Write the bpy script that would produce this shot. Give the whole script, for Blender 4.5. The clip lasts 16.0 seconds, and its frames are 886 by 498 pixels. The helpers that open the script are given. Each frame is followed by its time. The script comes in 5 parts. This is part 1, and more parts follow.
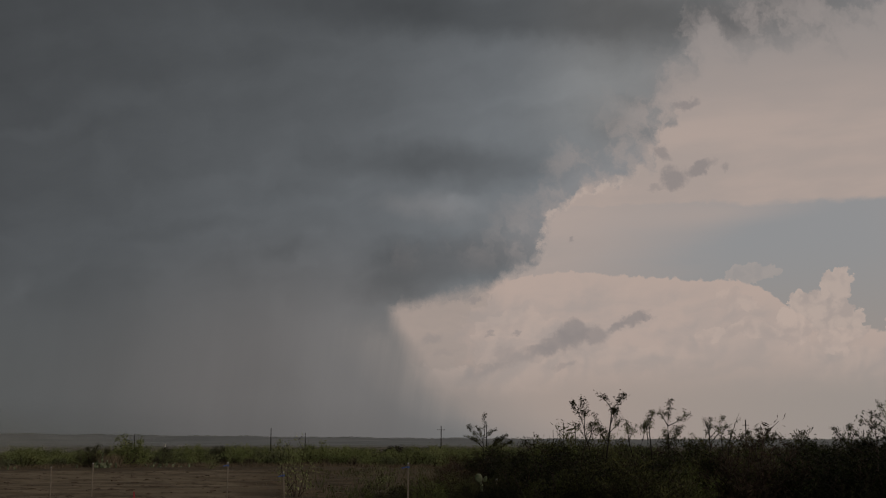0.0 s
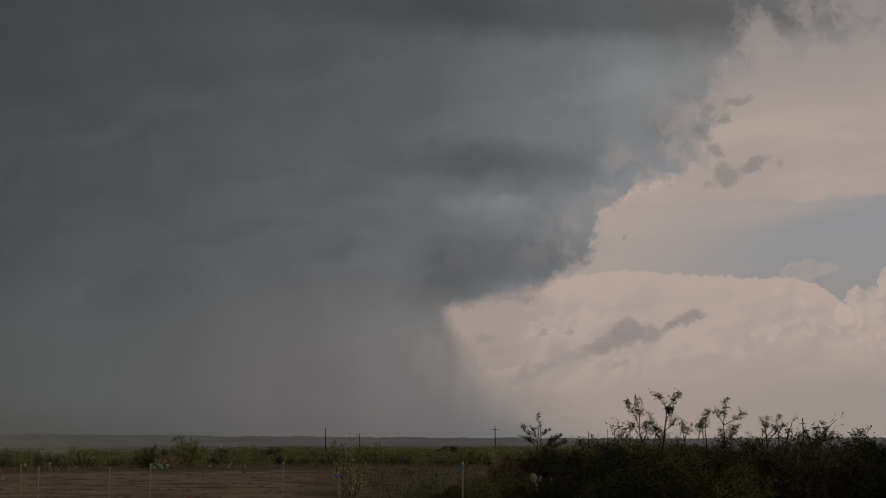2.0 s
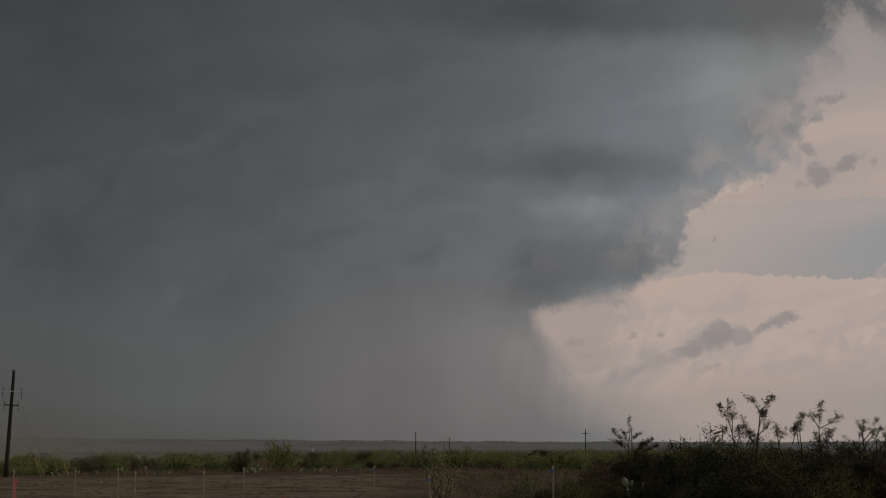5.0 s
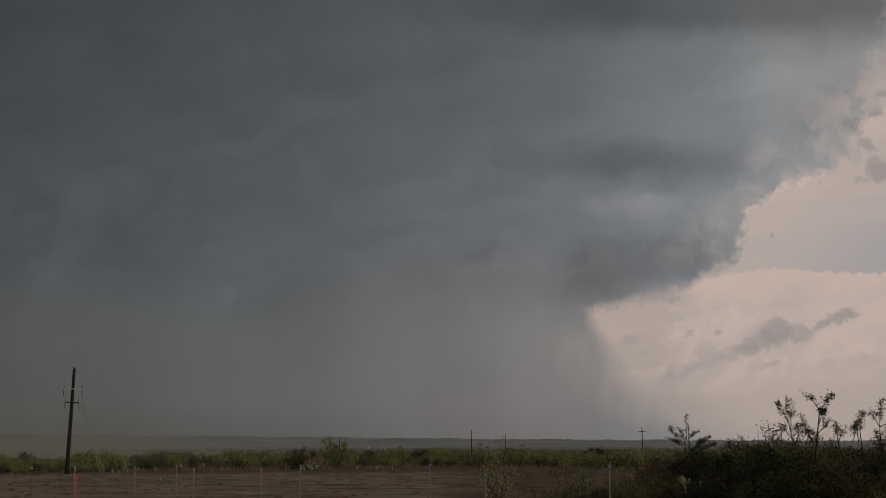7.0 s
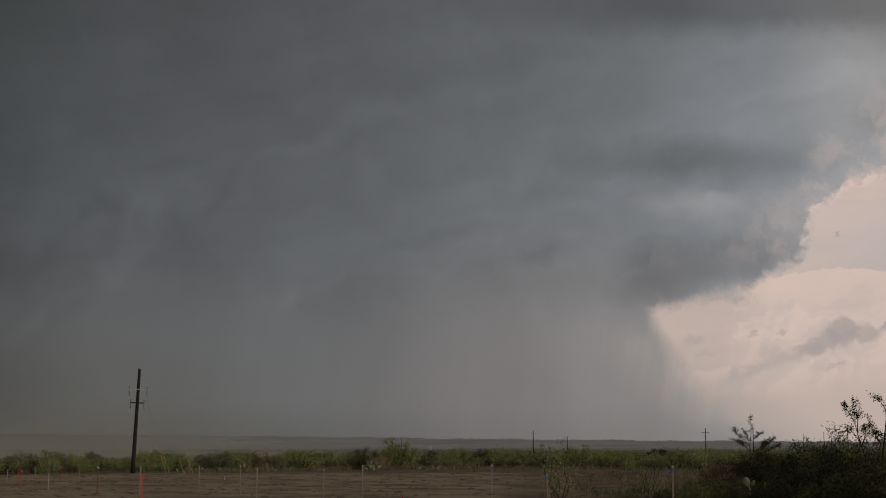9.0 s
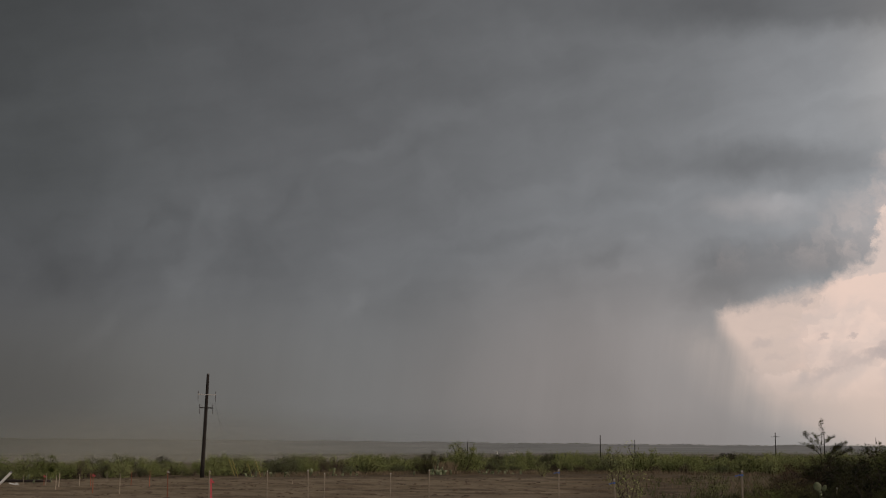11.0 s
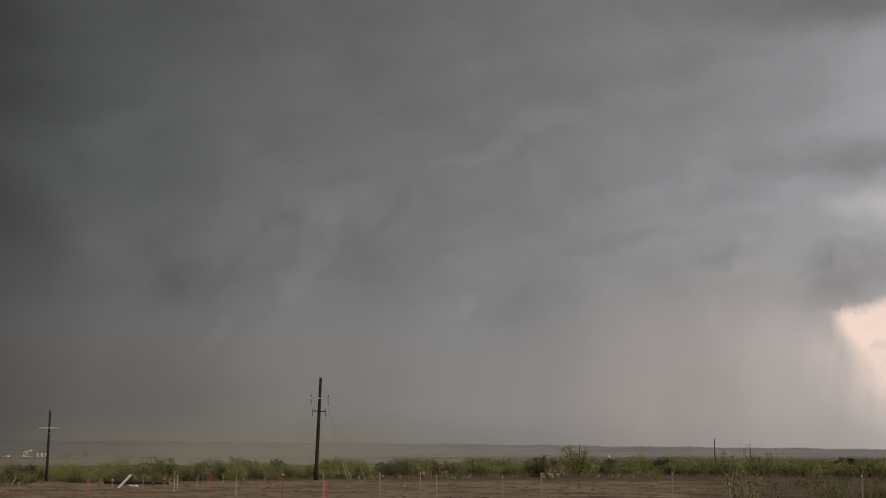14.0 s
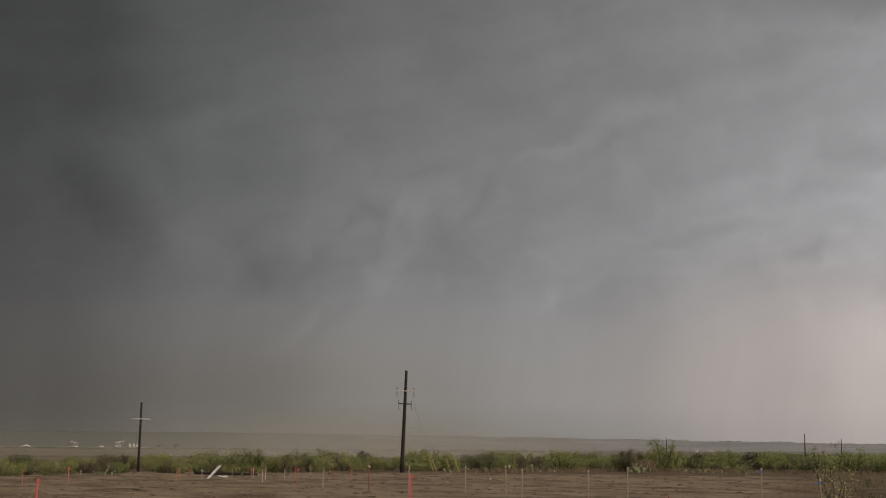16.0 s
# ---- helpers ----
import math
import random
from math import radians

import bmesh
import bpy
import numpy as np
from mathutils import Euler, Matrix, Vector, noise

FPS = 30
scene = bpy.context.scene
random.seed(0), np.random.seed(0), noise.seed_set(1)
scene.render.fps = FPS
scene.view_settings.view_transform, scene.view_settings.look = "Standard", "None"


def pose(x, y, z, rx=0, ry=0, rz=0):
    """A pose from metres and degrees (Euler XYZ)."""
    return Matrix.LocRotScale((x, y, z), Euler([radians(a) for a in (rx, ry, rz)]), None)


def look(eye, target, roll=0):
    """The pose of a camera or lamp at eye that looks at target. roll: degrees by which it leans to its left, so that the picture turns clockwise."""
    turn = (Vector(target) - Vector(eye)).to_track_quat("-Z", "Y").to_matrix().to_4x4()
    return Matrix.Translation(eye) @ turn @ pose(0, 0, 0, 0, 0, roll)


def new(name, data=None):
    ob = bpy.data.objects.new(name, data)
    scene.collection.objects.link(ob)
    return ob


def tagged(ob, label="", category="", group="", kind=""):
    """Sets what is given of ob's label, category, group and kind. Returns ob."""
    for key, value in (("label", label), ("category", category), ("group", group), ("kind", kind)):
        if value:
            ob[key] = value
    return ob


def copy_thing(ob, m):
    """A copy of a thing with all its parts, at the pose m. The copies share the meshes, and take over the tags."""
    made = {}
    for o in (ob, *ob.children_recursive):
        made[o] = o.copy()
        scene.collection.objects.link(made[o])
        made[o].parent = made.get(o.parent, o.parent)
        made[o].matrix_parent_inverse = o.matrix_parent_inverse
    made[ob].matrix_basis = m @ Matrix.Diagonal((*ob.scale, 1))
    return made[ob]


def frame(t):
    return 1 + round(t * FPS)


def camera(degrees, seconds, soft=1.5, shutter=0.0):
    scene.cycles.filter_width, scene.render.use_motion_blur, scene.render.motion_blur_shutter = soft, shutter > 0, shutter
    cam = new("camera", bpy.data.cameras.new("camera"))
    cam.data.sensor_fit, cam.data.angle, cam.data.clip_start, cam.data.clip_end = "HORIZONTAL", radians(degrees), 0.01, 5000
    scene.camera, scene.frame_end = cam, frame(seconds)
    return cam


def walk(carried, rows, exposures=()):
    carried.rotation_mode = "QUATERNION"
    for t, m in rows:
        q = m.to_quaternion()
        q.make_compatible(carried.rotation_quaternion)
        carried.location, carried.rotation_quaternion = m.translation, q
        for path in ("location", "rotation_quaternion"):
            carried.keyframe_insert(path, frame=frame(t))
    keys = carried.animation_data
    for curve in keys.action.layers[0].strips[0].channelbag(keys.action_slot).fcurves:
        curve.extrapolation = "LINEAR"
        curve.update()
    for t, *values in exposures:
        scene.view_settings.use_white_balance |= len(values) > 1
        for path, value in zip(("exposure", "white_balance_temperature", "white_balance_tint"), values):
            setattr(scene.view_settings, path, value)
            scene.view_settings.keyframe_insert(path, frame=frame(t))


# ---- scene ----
from math import atan2, cos, hypot, pi, sin, tan

# ------------------------------------------------------------------ camera
cam = camera(37.0, 16.0, soft=1.05)
EYE = 2.5
# seconds, heading (degrees to the right of +y), tilt, roll
ROWS = [
    (0.0, 0.127, 8.232, -0.029), (0.5, -0.403, 8.296, 0.015), (1.0, -0.974, 8.328, 0.058),
    (1.5, -1.567, 8.304, 0.121), (2.0, -2.162, 8.229, 0.160), (2.5, -2.804, 8.157, 0.198),
    (3.0, -3.488, 8.164, 0.245), (3.5, -4.195, 8.255, 0.275), (4.0, -4.858, 8.376, 0.243),
    (6.5, -7.726, 8.355, 0.148), (7.0, -8.406, 8.324, 0.095), (7.5, -9.086, 8.315, 0.062),
    (8.0, -9.754, 8.327, 0.020), (10.5, -13.141, 8.460, -0.015), (11.0, -13.905, 8.539, -0.007),
    (11.5, -14.672, 8.615, 0.017), (12.0, -15.441, 8.667, 0.037), (12.5, -16.232, 8.673, 0.011),
    (13.0, -17.054, 8.669, -0.024), (13.5, -17.868, 8.672, -0.053), (14.0, -18.688, 8.671, -0.109),
    (14.5, -19.538, 8.638, -0.209), (15.0, -20.432, 8.574, -0.318), (15.5, -21.377, 8.468, -0.409),
    (16.0, -22.404, 8.358, -0.515),
]
EXPOSURES = [(0.0, -0.36, 6500, 9), (4.0, -0.33, 6500, 9), (8.0, 0.0, 6560, 10), (10.5, 0.37, 6720, 12), (12.0, 0.57, 6830, 12.5), (14.0, 0.86, 6960, 14), (16.0, 1.12, 7020, 14.5)]
walk(cam, [(t, pose(0, 0, EYE, 90 + tilt, 0, -head) @ pose(0, 0, 0, 0, 0, -roll)) for t, head, tilt, roll in ROWS], EXPOSURES)


# ------------------------------------------------------------------ node helpers
class Nodes:
    """Short names for building node trees."""

    def __init__(self, tree, dims="3D"):
        self.t, self.dims = tree, dims

    def link(self, value, socket):
        if isinstance(value, bpy.types.NodeSocket):
            self.t.links.new(value, socket)
        elif value is not None:
            socket.default_value = value

    def math(self, op, a, b=None, c=None):
        n = self.t.nodes.new("ShaderNodeMath")
        n.operation = op
        for v, s in zip((a, b, c), n.inputs):
            self.link(v, s)
        return n.outputs[0]

    def add(self, a, b):
        return self.math("ADD", a, b)

    def mul(self, a, b):
        return self.math("MULTIPLY", a, b)

    def madd(self, a, b, c):
        return self.math("MULTIPLY_ADD", a, b, c)

    def ramp(self, x, x0, x1, y0=0.0, y1=1.0, soft=True):
        n = self.t.nodes.new("ShaderNodeMapRange")
        n.interpolation_type = "SMOOTHSTEP" if soft else "LINEAR"
        n.clamp = True
        if x0 > x1:
            x0, x1, y0, y1 = x1, x0, y1, y0
        for v, s in zip((x, x0, x1, y0, y1), n.inputs):
            self.link(v, s)
        return n.outputs[0]

    def line(self, x, points, soft=False):
        """A broken line through (x, y) points."""
        out = points[0][1]
        for (x0, y0), (x1, y1) in zip(points, points[1:]):
            out = self.add(self.ramp(x, x0, x1, 0.0, y1 - y0, soft), out)
        return out

    def mix(self, f, a, b):
        n = self.t.nodes.new("ShaderNodeMix")
        n.data_type, n.clamp_factor = "RGBA", True
        self.link(f, n.inputs[0])
        for v, s in ((a, n.inputs[6]), (b, n.inputs[7])):
            self.link((*v, 1.0) if isinstance(v, tuple) and len(v) == 3 else v, s)
        return n.outputs[2]

    def tint(self, colour, value):
        """colour times a number."""
        n = self.t.nodes.new("ShaderNodeVectorMath")
        n.operation = "SCALE"
        self.link(colour, n.inputs[0])
        self.link(value, n.inputs[3])
        return n.outputs[0]

    def vec(self, x, y, z=0.0):
        n = self.t.nodes.new("ShaderNodeCombineXYZ")
        for v, s in zip((x, y, z), n.inputs):
            self.link(v, s)
        return n.outputs[0]

    def split(self, v):
        n = self.t.nodes.new("ShaderNodeSeparateXYZ")
        self.link(v, n.inputs[0])
        return n.outputs

    def place(self, v, loc=(0, 0, 0), turn=0.0, scale=(1, 1, 1), kind="TEXTURE"):
        n = self.t.nodes.new("ShaderNodeMapping")
        n.vector_type = kind
        self.link(v, n.inputs[0])
        n.inputs[1].default_value, n.inputs[2].default_value, n.inputs[3].default_value = loc, (0, 0, radians(turn)), scale
        return n.outputs[0]

    def length(self, v):
        n = self.t.nodes.new("ShaderNodeVectorMath")
        n.operation = "LENGTH"
        self.link(v, n.inputs[0])
        return n.outputs[1]

    def noise(self, v, scale=1.0, detail=4.0, rough=0.5, distort=0.0, colour=False):
        n = self.t.nodes.new("ShaderNodeTexNoise")
        n.noise_dimensions = self.dims
        self.link(v, n.inputs["Vector"])
        n.inputs["Scale"].default_value, n.inputs["Detail"].default_value = scale, detail
        n.inputs["Roughness"].default_value, n.inputs["Distortion"].default_value = rough, distort
        return n.outputs["Color" if colour else "Fac"]

    def cells(self, v, scale=1.0, smooth=0.6, detail=1.0):
        n = self.t.nodes.new("ShaderNodeTexVoronoi")
        n.voronoi_dimensions, n.feature = self.dims, "SMOOTH_F1"
        self.link(v, n.inputs["Vector"])
        n.inputs["Scale"].default_value, n.inputs["Smoothness"].default_value = scale, smooth
        n.inputs["Detail"].default_value = detail
        return n.outputs["Distance"]

    def after(self, p, earlier):
        """p, worked out only once earlier is known, which keeps long chains of layers small in memory."""
        n = self.t.nodes.new("ShaderNodeVectorMath")
        n.operation = "MULTIPLY_ADD"
        self.link(earlier, n.inputs[0])
        n.inputs[1].default_value = (1e-9, 1e-9, 1e-9)
        self.link(p, n.inputs[2])
        return n.outputs[0]

    def blob(self, p, x, y, rx, ry, turn=0.0, core=0.0):
        """1 in the middle of an ellipse, falling softly to 0 at its rim."""
        return self.ramp(self.length(self.place(p, (x, y, 0), turn, (rx, ry, 1))), 1.0, core)


# ------------------------------------------------------------------ sky: a storm with a rain curtain before lit cumulus
world = bpy.data.worlds.new("world")
scene.world = world
world.use_nodes = True
world.node_tree.nodes.clear()
world.cycles.sampling_method, world.cycles.sample_map_resolution = "MANUAL", 256
W = Nodes(world.node_tree, "2D")
SUN_AZ, SUN_EL = 112.0, 22.0

way = world.node_tree.nodes.new("ShaderNodeTexCoord").outputs["Generated"]
wx, wy, wz = W.split(way)
az0 = W.mul(W.math("ARCTAN2", wx, wy), 180 / pi)
el0 = W.mul(W.math("ARCSINE", wz), 180 / pi)
flat = W.vec(az0, el0)

# ragged edges: the directions are shifted by noise at two sizes
n1 = W.split(W.noise(flat, 0.35, 3, 0.5, colour=True))
n2 = W.split(W.noise(flat, 1.7, 6, 0.62, colour=True))
az = W.madd(W.add(n1[0], -0.5), 0.9, W.madd(W.add(n2[0], -0.5), 0.95, az0))
el = W.madd(W.add(n1[1], -0.5), 0.6, W.madd(W.add(n2[1], -0.5), 0.75, el0))
torn = W.vec(az, el)
swirl = W.vec(W.madd(W.add(n1[0], -0.5), 2.2, W.madd(W.add(n2[2], -0.5), 0.5, az0)), W.madd(W.add(n1[1], -0.5), 1.3, W.madd(W.add(n2[1], -0.5), 0.35, el0)))

# clear air, seen through haze
air = world.node_tree.nodes.new("ShaderNodeTexSky")
air.sky_type, air.sun_disc = "NISHITA", False
air.sun_elevation, air.sun_rotation = radians(SUN_EL), radians(SUN_AZ)
air.air_density, air.dust_density = 1.2, 3.0
clear = W.mix(0.84, W.tint(air.outputs[0], 0.07), (0.385, 0.378, 0.388))

# high pink anvil cloud above the blue gap, and haze towards the horizon
PINK, CREAM, MAUVE = (0.54, 0.436, 0.39), (0.56, 0.443, 0.391), (0.455, 0.388, 0.36)
fleece = W.noise(W.place(flat, turn=3, scale=(4.0, 1.0, 1)), 0.6, 5, 0.55)
high = W.mix(W.ramp(fleece, 0.3, 0.7, 0.35, 1.0), MAUVE, PINK)
high = W.mix(W.ramp(el0, 12.5, 17.0), high, (0.39, 0.345, 0.33))
anvil = W.ramp(W.madd(W.add(fleece, -0.5), 0.9, W.madd(W.add(n2[1], -0.5), 0.25, el0)), 9.75, 10.1)
left_haze = W.ramp(W.madd(W.add(fleece, -0.5), 6.0, W.madd(W.add(el0, -8.6), -1.2, az0)), 14.0, 5.0, 0.0, 0.85)
back = W.mix(W.math("MAXIMUM", anvil, left_haze), clear, high)
back = W.mix(W.mul(W.blob(flat, 12.0, 9.6, 6.0, 0.9, 4), 0.45), back, PINK)
haze_c = W.mix(W.ramp(az0, 4.0, 18.0), (0.445, 0.365, 0.325), (0.395, 0.345, 0.315))
back = W.mix(W.ramp(el0, 8.5, 2.5), back, haze_c)


# heaped clouds: outline by a roof line with lobes, shaded by the difference of two shifted samples
def relief(p, scale, dx, dy, gain):
    a = W.cells(p, scale)
    b = W.cells(W.place(p, (dx, dy, 0)), scale)
    return W.madd(W.math("SUBTRACT", b, a), gain, 0.5)


lobes = W.cells(torn, 1.5, 0.4, 2.0)
lump = relief(swirl, 0.7, 0.2, -0.22, 0.7)
fine = W.noise(flat, 2.2, 5, 0.6)
layers = W.noise(W.place(swirl, turn=4, scale=(3.2, 0.9, 1)), 0.8, 6, 0.58)
bank_roof = W.line(az0, [(-4, 6.2), (2.5, 7.05), (4.2, 7.2), (5.1, 7.42), (6.8, 7.27), (8.7, 7.1), (11.3, 6.9), (12.6, 6.9), (13.6, 6.6), (14.6, 5.9), (16, 4.8), (20, 4.6), (40, 4.0)])
bank_roof = W.madd(W.add(n2[2], -0.5), 0.22, W.madd(lobes, -0.2, bank_roof))
below = W.math("SUBTRACT", bank_roof, el0)
bank_c = W.mix(W.ramp(W.madd(layers, 0.9, W.mul(lump, 0.35)), 0.38, 0.86, 0.15, 1.0), MAUVE, CREAM)
bank_c = W.mix(W.ramp(below, 1.3, 0.0, 0.0, 0.75), bank_c, (0.58, 0.452, 0.394))
bank_c = W.mix(W.ramp(el0, 4.6, 1.4), bank_c, haze_c)
bank_c = W.tint(bank_c, W.ramp(az0, -3.0, 4.0, 0.80, 1.03))
sky = W.mix(W.mul(W.ramp(below, -0.03, 0.07), 0.94), back, bank_c)
# the duller, smoother end of the bank beside the rain, before the lumpy front of the next heap
dull = W.ramp(W.madd(lobes, 0.9, W.add(az, W.mul(W.ramp(el0, 5.2, 6.1), -1.2))), 1.5, 1.2)
sky = W.mix(W.mul(W.mul(dull, W.ramp(el0, 1.5, 3.4)), 0.75), sky, W.mix(layers, (0.41, 0.345, 0.315), (0.50, 0.41, 0.365)))

# second row of heaps, lower and nearer
row_roof = W.line(az0, [(2.0, 3.4), (4.5, 3.75), (6.7, 4.2), (9.1, 4.35), (11.2, 4.95), (12.0, 5.0), (13.0, 5.2), (14.5, 4.9), (16, 4.2), (30, 3.5)])
row_roof = W.madd(W.add(n2[0], -0.5), 0.5, W.madd(lobes, -0.35, row_roof))
row = W.ramp(W.math("SUBTRACT", row_roof, el0), -0.05, 0.12)
row = W.mul(row, W.ramp(W.math("SUBTRACT", row_roof, el0), 1.8, 0.1))
sky = W.mix(W.mul(row, 0.5), sky, W.mix(W.ramp(lump, 0.25, 0.7), MAUVE, (0.60, 0.475, 0.415)))


# cumulus towers
def tower(sky, shapes, strength, low=3.4):
    m = None
    rag = W.after(torn, sky)
    for x, y, rx, ry in shapes:
        d = W.length(W.place(rag, (x, y, 0), 0, (rx, ry, 1)))
        d = W.madd(lobes, 0.42, d)
        m = d if m is None else W.math("SMOOTH_MIN", m, d, 0.12)
    mask = W.ramp(m, 1.2, 1.1)
    c = W.mix(W.ramp(W.madd(fine, 0.25, lit), 0.25, 0.95), (0.50, 0.412, 0.375), (0.62, 0.495, 0.433))
    mask = W.mul(mask, W.ramp(el0, 1.8, low))
    return W.mix(W.mul(mask, strength), sky, c)


lit = relief(torn, 1.0, 0.26, -0.24, 1.0)
sky = tower(sky, [(16.75, 6.35, 0.8, 0.95), (16.2, 5.4, 1.25, 1.2), (15.4, 5.5, 0.75, 0.8), (14.9, 4.6, 0.95, 0.9), (16.8, 4.8, 1.2, 1.3)], 0.82, 4.8)
sky = tower(sky, [(13.6, 7.25, 0.95, 0.32), (13.1, 7.0, 1.1, 0.4), (14.2, 7.1, 0.6, 0.3)], 0.3)
sky = tower(sky, [(12.4, 5.95, 0.75, 0.55), (13.1, 5.7, 0.6, 0.5)], 0.45, 5.6)
sky = tower(sky, [(13.1, 4.7, 0.8, 0.5), (13.9, 4.4, 0.8, 0.4), (11.6, 4.5, 0.8, 0.35)], 0.5, 4.4)
sky = tower(sky, [(20.0, 6.3, 1.3, 1.0), (19.8, 4.6, 1.4, 1.2), (23.0, 5.5, 2.5, 2.2)], 0.8)
sky = tower(sky, [(2.0, 4.6, 0.9, 0.75), (3.4, 5.0, 1.8, 0.9), (2.1, 3.7, 1.1, 0.5)], 0.28)

# dark scraps of low cloud: direction, size, slope, strength, hardness
SCUD = (0.325, 0.288, 0.282)
for x, y, rx, ry, turn, s, core in [
    (5.9, 4.5, 0.75, 0.75, 10, 0.8, 0.5), (5.2, 4.15, 1.3, 0.5, 22, 0.8, 0.4), (6.7, 4.5, 0.8, 0.45, -6, 0.75, 0.4), (4.4, 3.85, 1.0, 0.3, 14, 0.65, 0.3),
    (8.4, 5.12, 0.8, 0.33, 22, 0.85, 0.4), (8.9, 5.25, 0.35, 0.2, 0, 0.6, 0.4), (7.7, 4.75, 0.55, 0.2, 24, 0.75, 0.3),
    (3.0, 3.4, 1.7, 0.34, 12, 0.5, 0.2), (1.7, 2.95, 1.2, 0.3, 10, 0.42, 0.2), (5.3, 3.05, 0.8, 0.18, 10, 0.5, 0.2), (2.7, 3.75, 0.5, 0.3, 20, 0.4, 0.3),
    (-0.4, 4.35, 0.5, 0.3, 0, 0.42, 0.2), (0.1, 3.7, 0.5, 0.25, 10, 0.3, 0.2), (2.1, 4.55, 0.3, 0.13, 5, 0.6, 0.3), (3.45, 4.6, 0.2, 0.13, 0, 0.6, 0.3),
    (1.45, 6.05, 0.35, 0.16, 10, 0.7, 0.3), (10.2, 11.15, 0.65, 0.55, 20, 0.95, 0.4), (11.3, 11.6, 0.75, 0.3, 25, 0.95, 0.4), (9.75, 12.2, 0.5, 0.28, -30, 0.85, 0.4),
    (12.3, 11.45, 0.25, 0.18, 0, 0.6, 0.3), (5.7, 8.6, 0.25, 0.16, 30, 0.7, 0.3), (10.85, 14.25, 0.6, 0.24, 20, 0.9, 0.3), (10.3, 13.5, 0.35, 0.22, 40, 0.65, 0.3),
    (9.4, 10.75, 0.4, 0.12, 15, 0.5, 0.2),
]:
    sky = W.mix(W.mul(W.blob(W.after(torn, sky), x, y, rx * 1.1, ry * 1.15, turn, core), s * 0.88), sky, SCUD)

# the storm: grey, darker towards its far side and its top
level = W.line(az0, [(-180, 0.16), (-100, 0.07), (-44, 0.032), (-39, 0.038), (-32, 0.064), (-24, 0.091), (-16, 0.113), (-9, 0.145), (-3, 0.176), (3, 0.235), (6, 0.29), (12, 0.30), (30, 0.28)], True)
level = W.mul(level, W.line(el0, [(0, 1.0), (2, 1.12), (4.5, 1.15), (8, 0.98), (12, 0.92), (15, 0.82), (19, 0.72), (35, 0.9), (90, 2.0)], True))
aloft = W.ramp(el0, 4.0, 7.5)
streak = W.noise(W.place(swirl, (0, 0, 0), 13, (4.5, 0.9, 1)), 0.42, 6, 0.56)
level = W.mul(level, W.madd(W.mul(W.add(streak, -0.5), aloft), 0.26, 1.0))
billow = W.noise(swirl, 0.3, 5, 0.5, 0.2)
level = W.mul(level, W.madd(W.mul(W.add(billow, -0.5), W.madd(aloft, 0.75, 0.25)), 0.26, 1.0))
fall = W.noise(W.place(flat, (0, 0, 0), -9, (1.1, 16.0, 1)), 0.9, 5, 0.6)
level = W.mul(level, W.add(1.0, W.mul(W.ramp(el0, 7.5, 3.5), W.ramp(fall, 0.3, 0.7, -0.012, 0.012))))
# a field of soft heaps lit from the right
heaps = relief(swirl, 0.42, 0.45, -0.2, 0.9)
level = W.mul(level, W.madd(W.mul(W.add(heaps, -0.5), W.blob(swirl, -25.0, 8.6, 8.5, 4.4, 20, 0.2)), 0.15, 1.0))
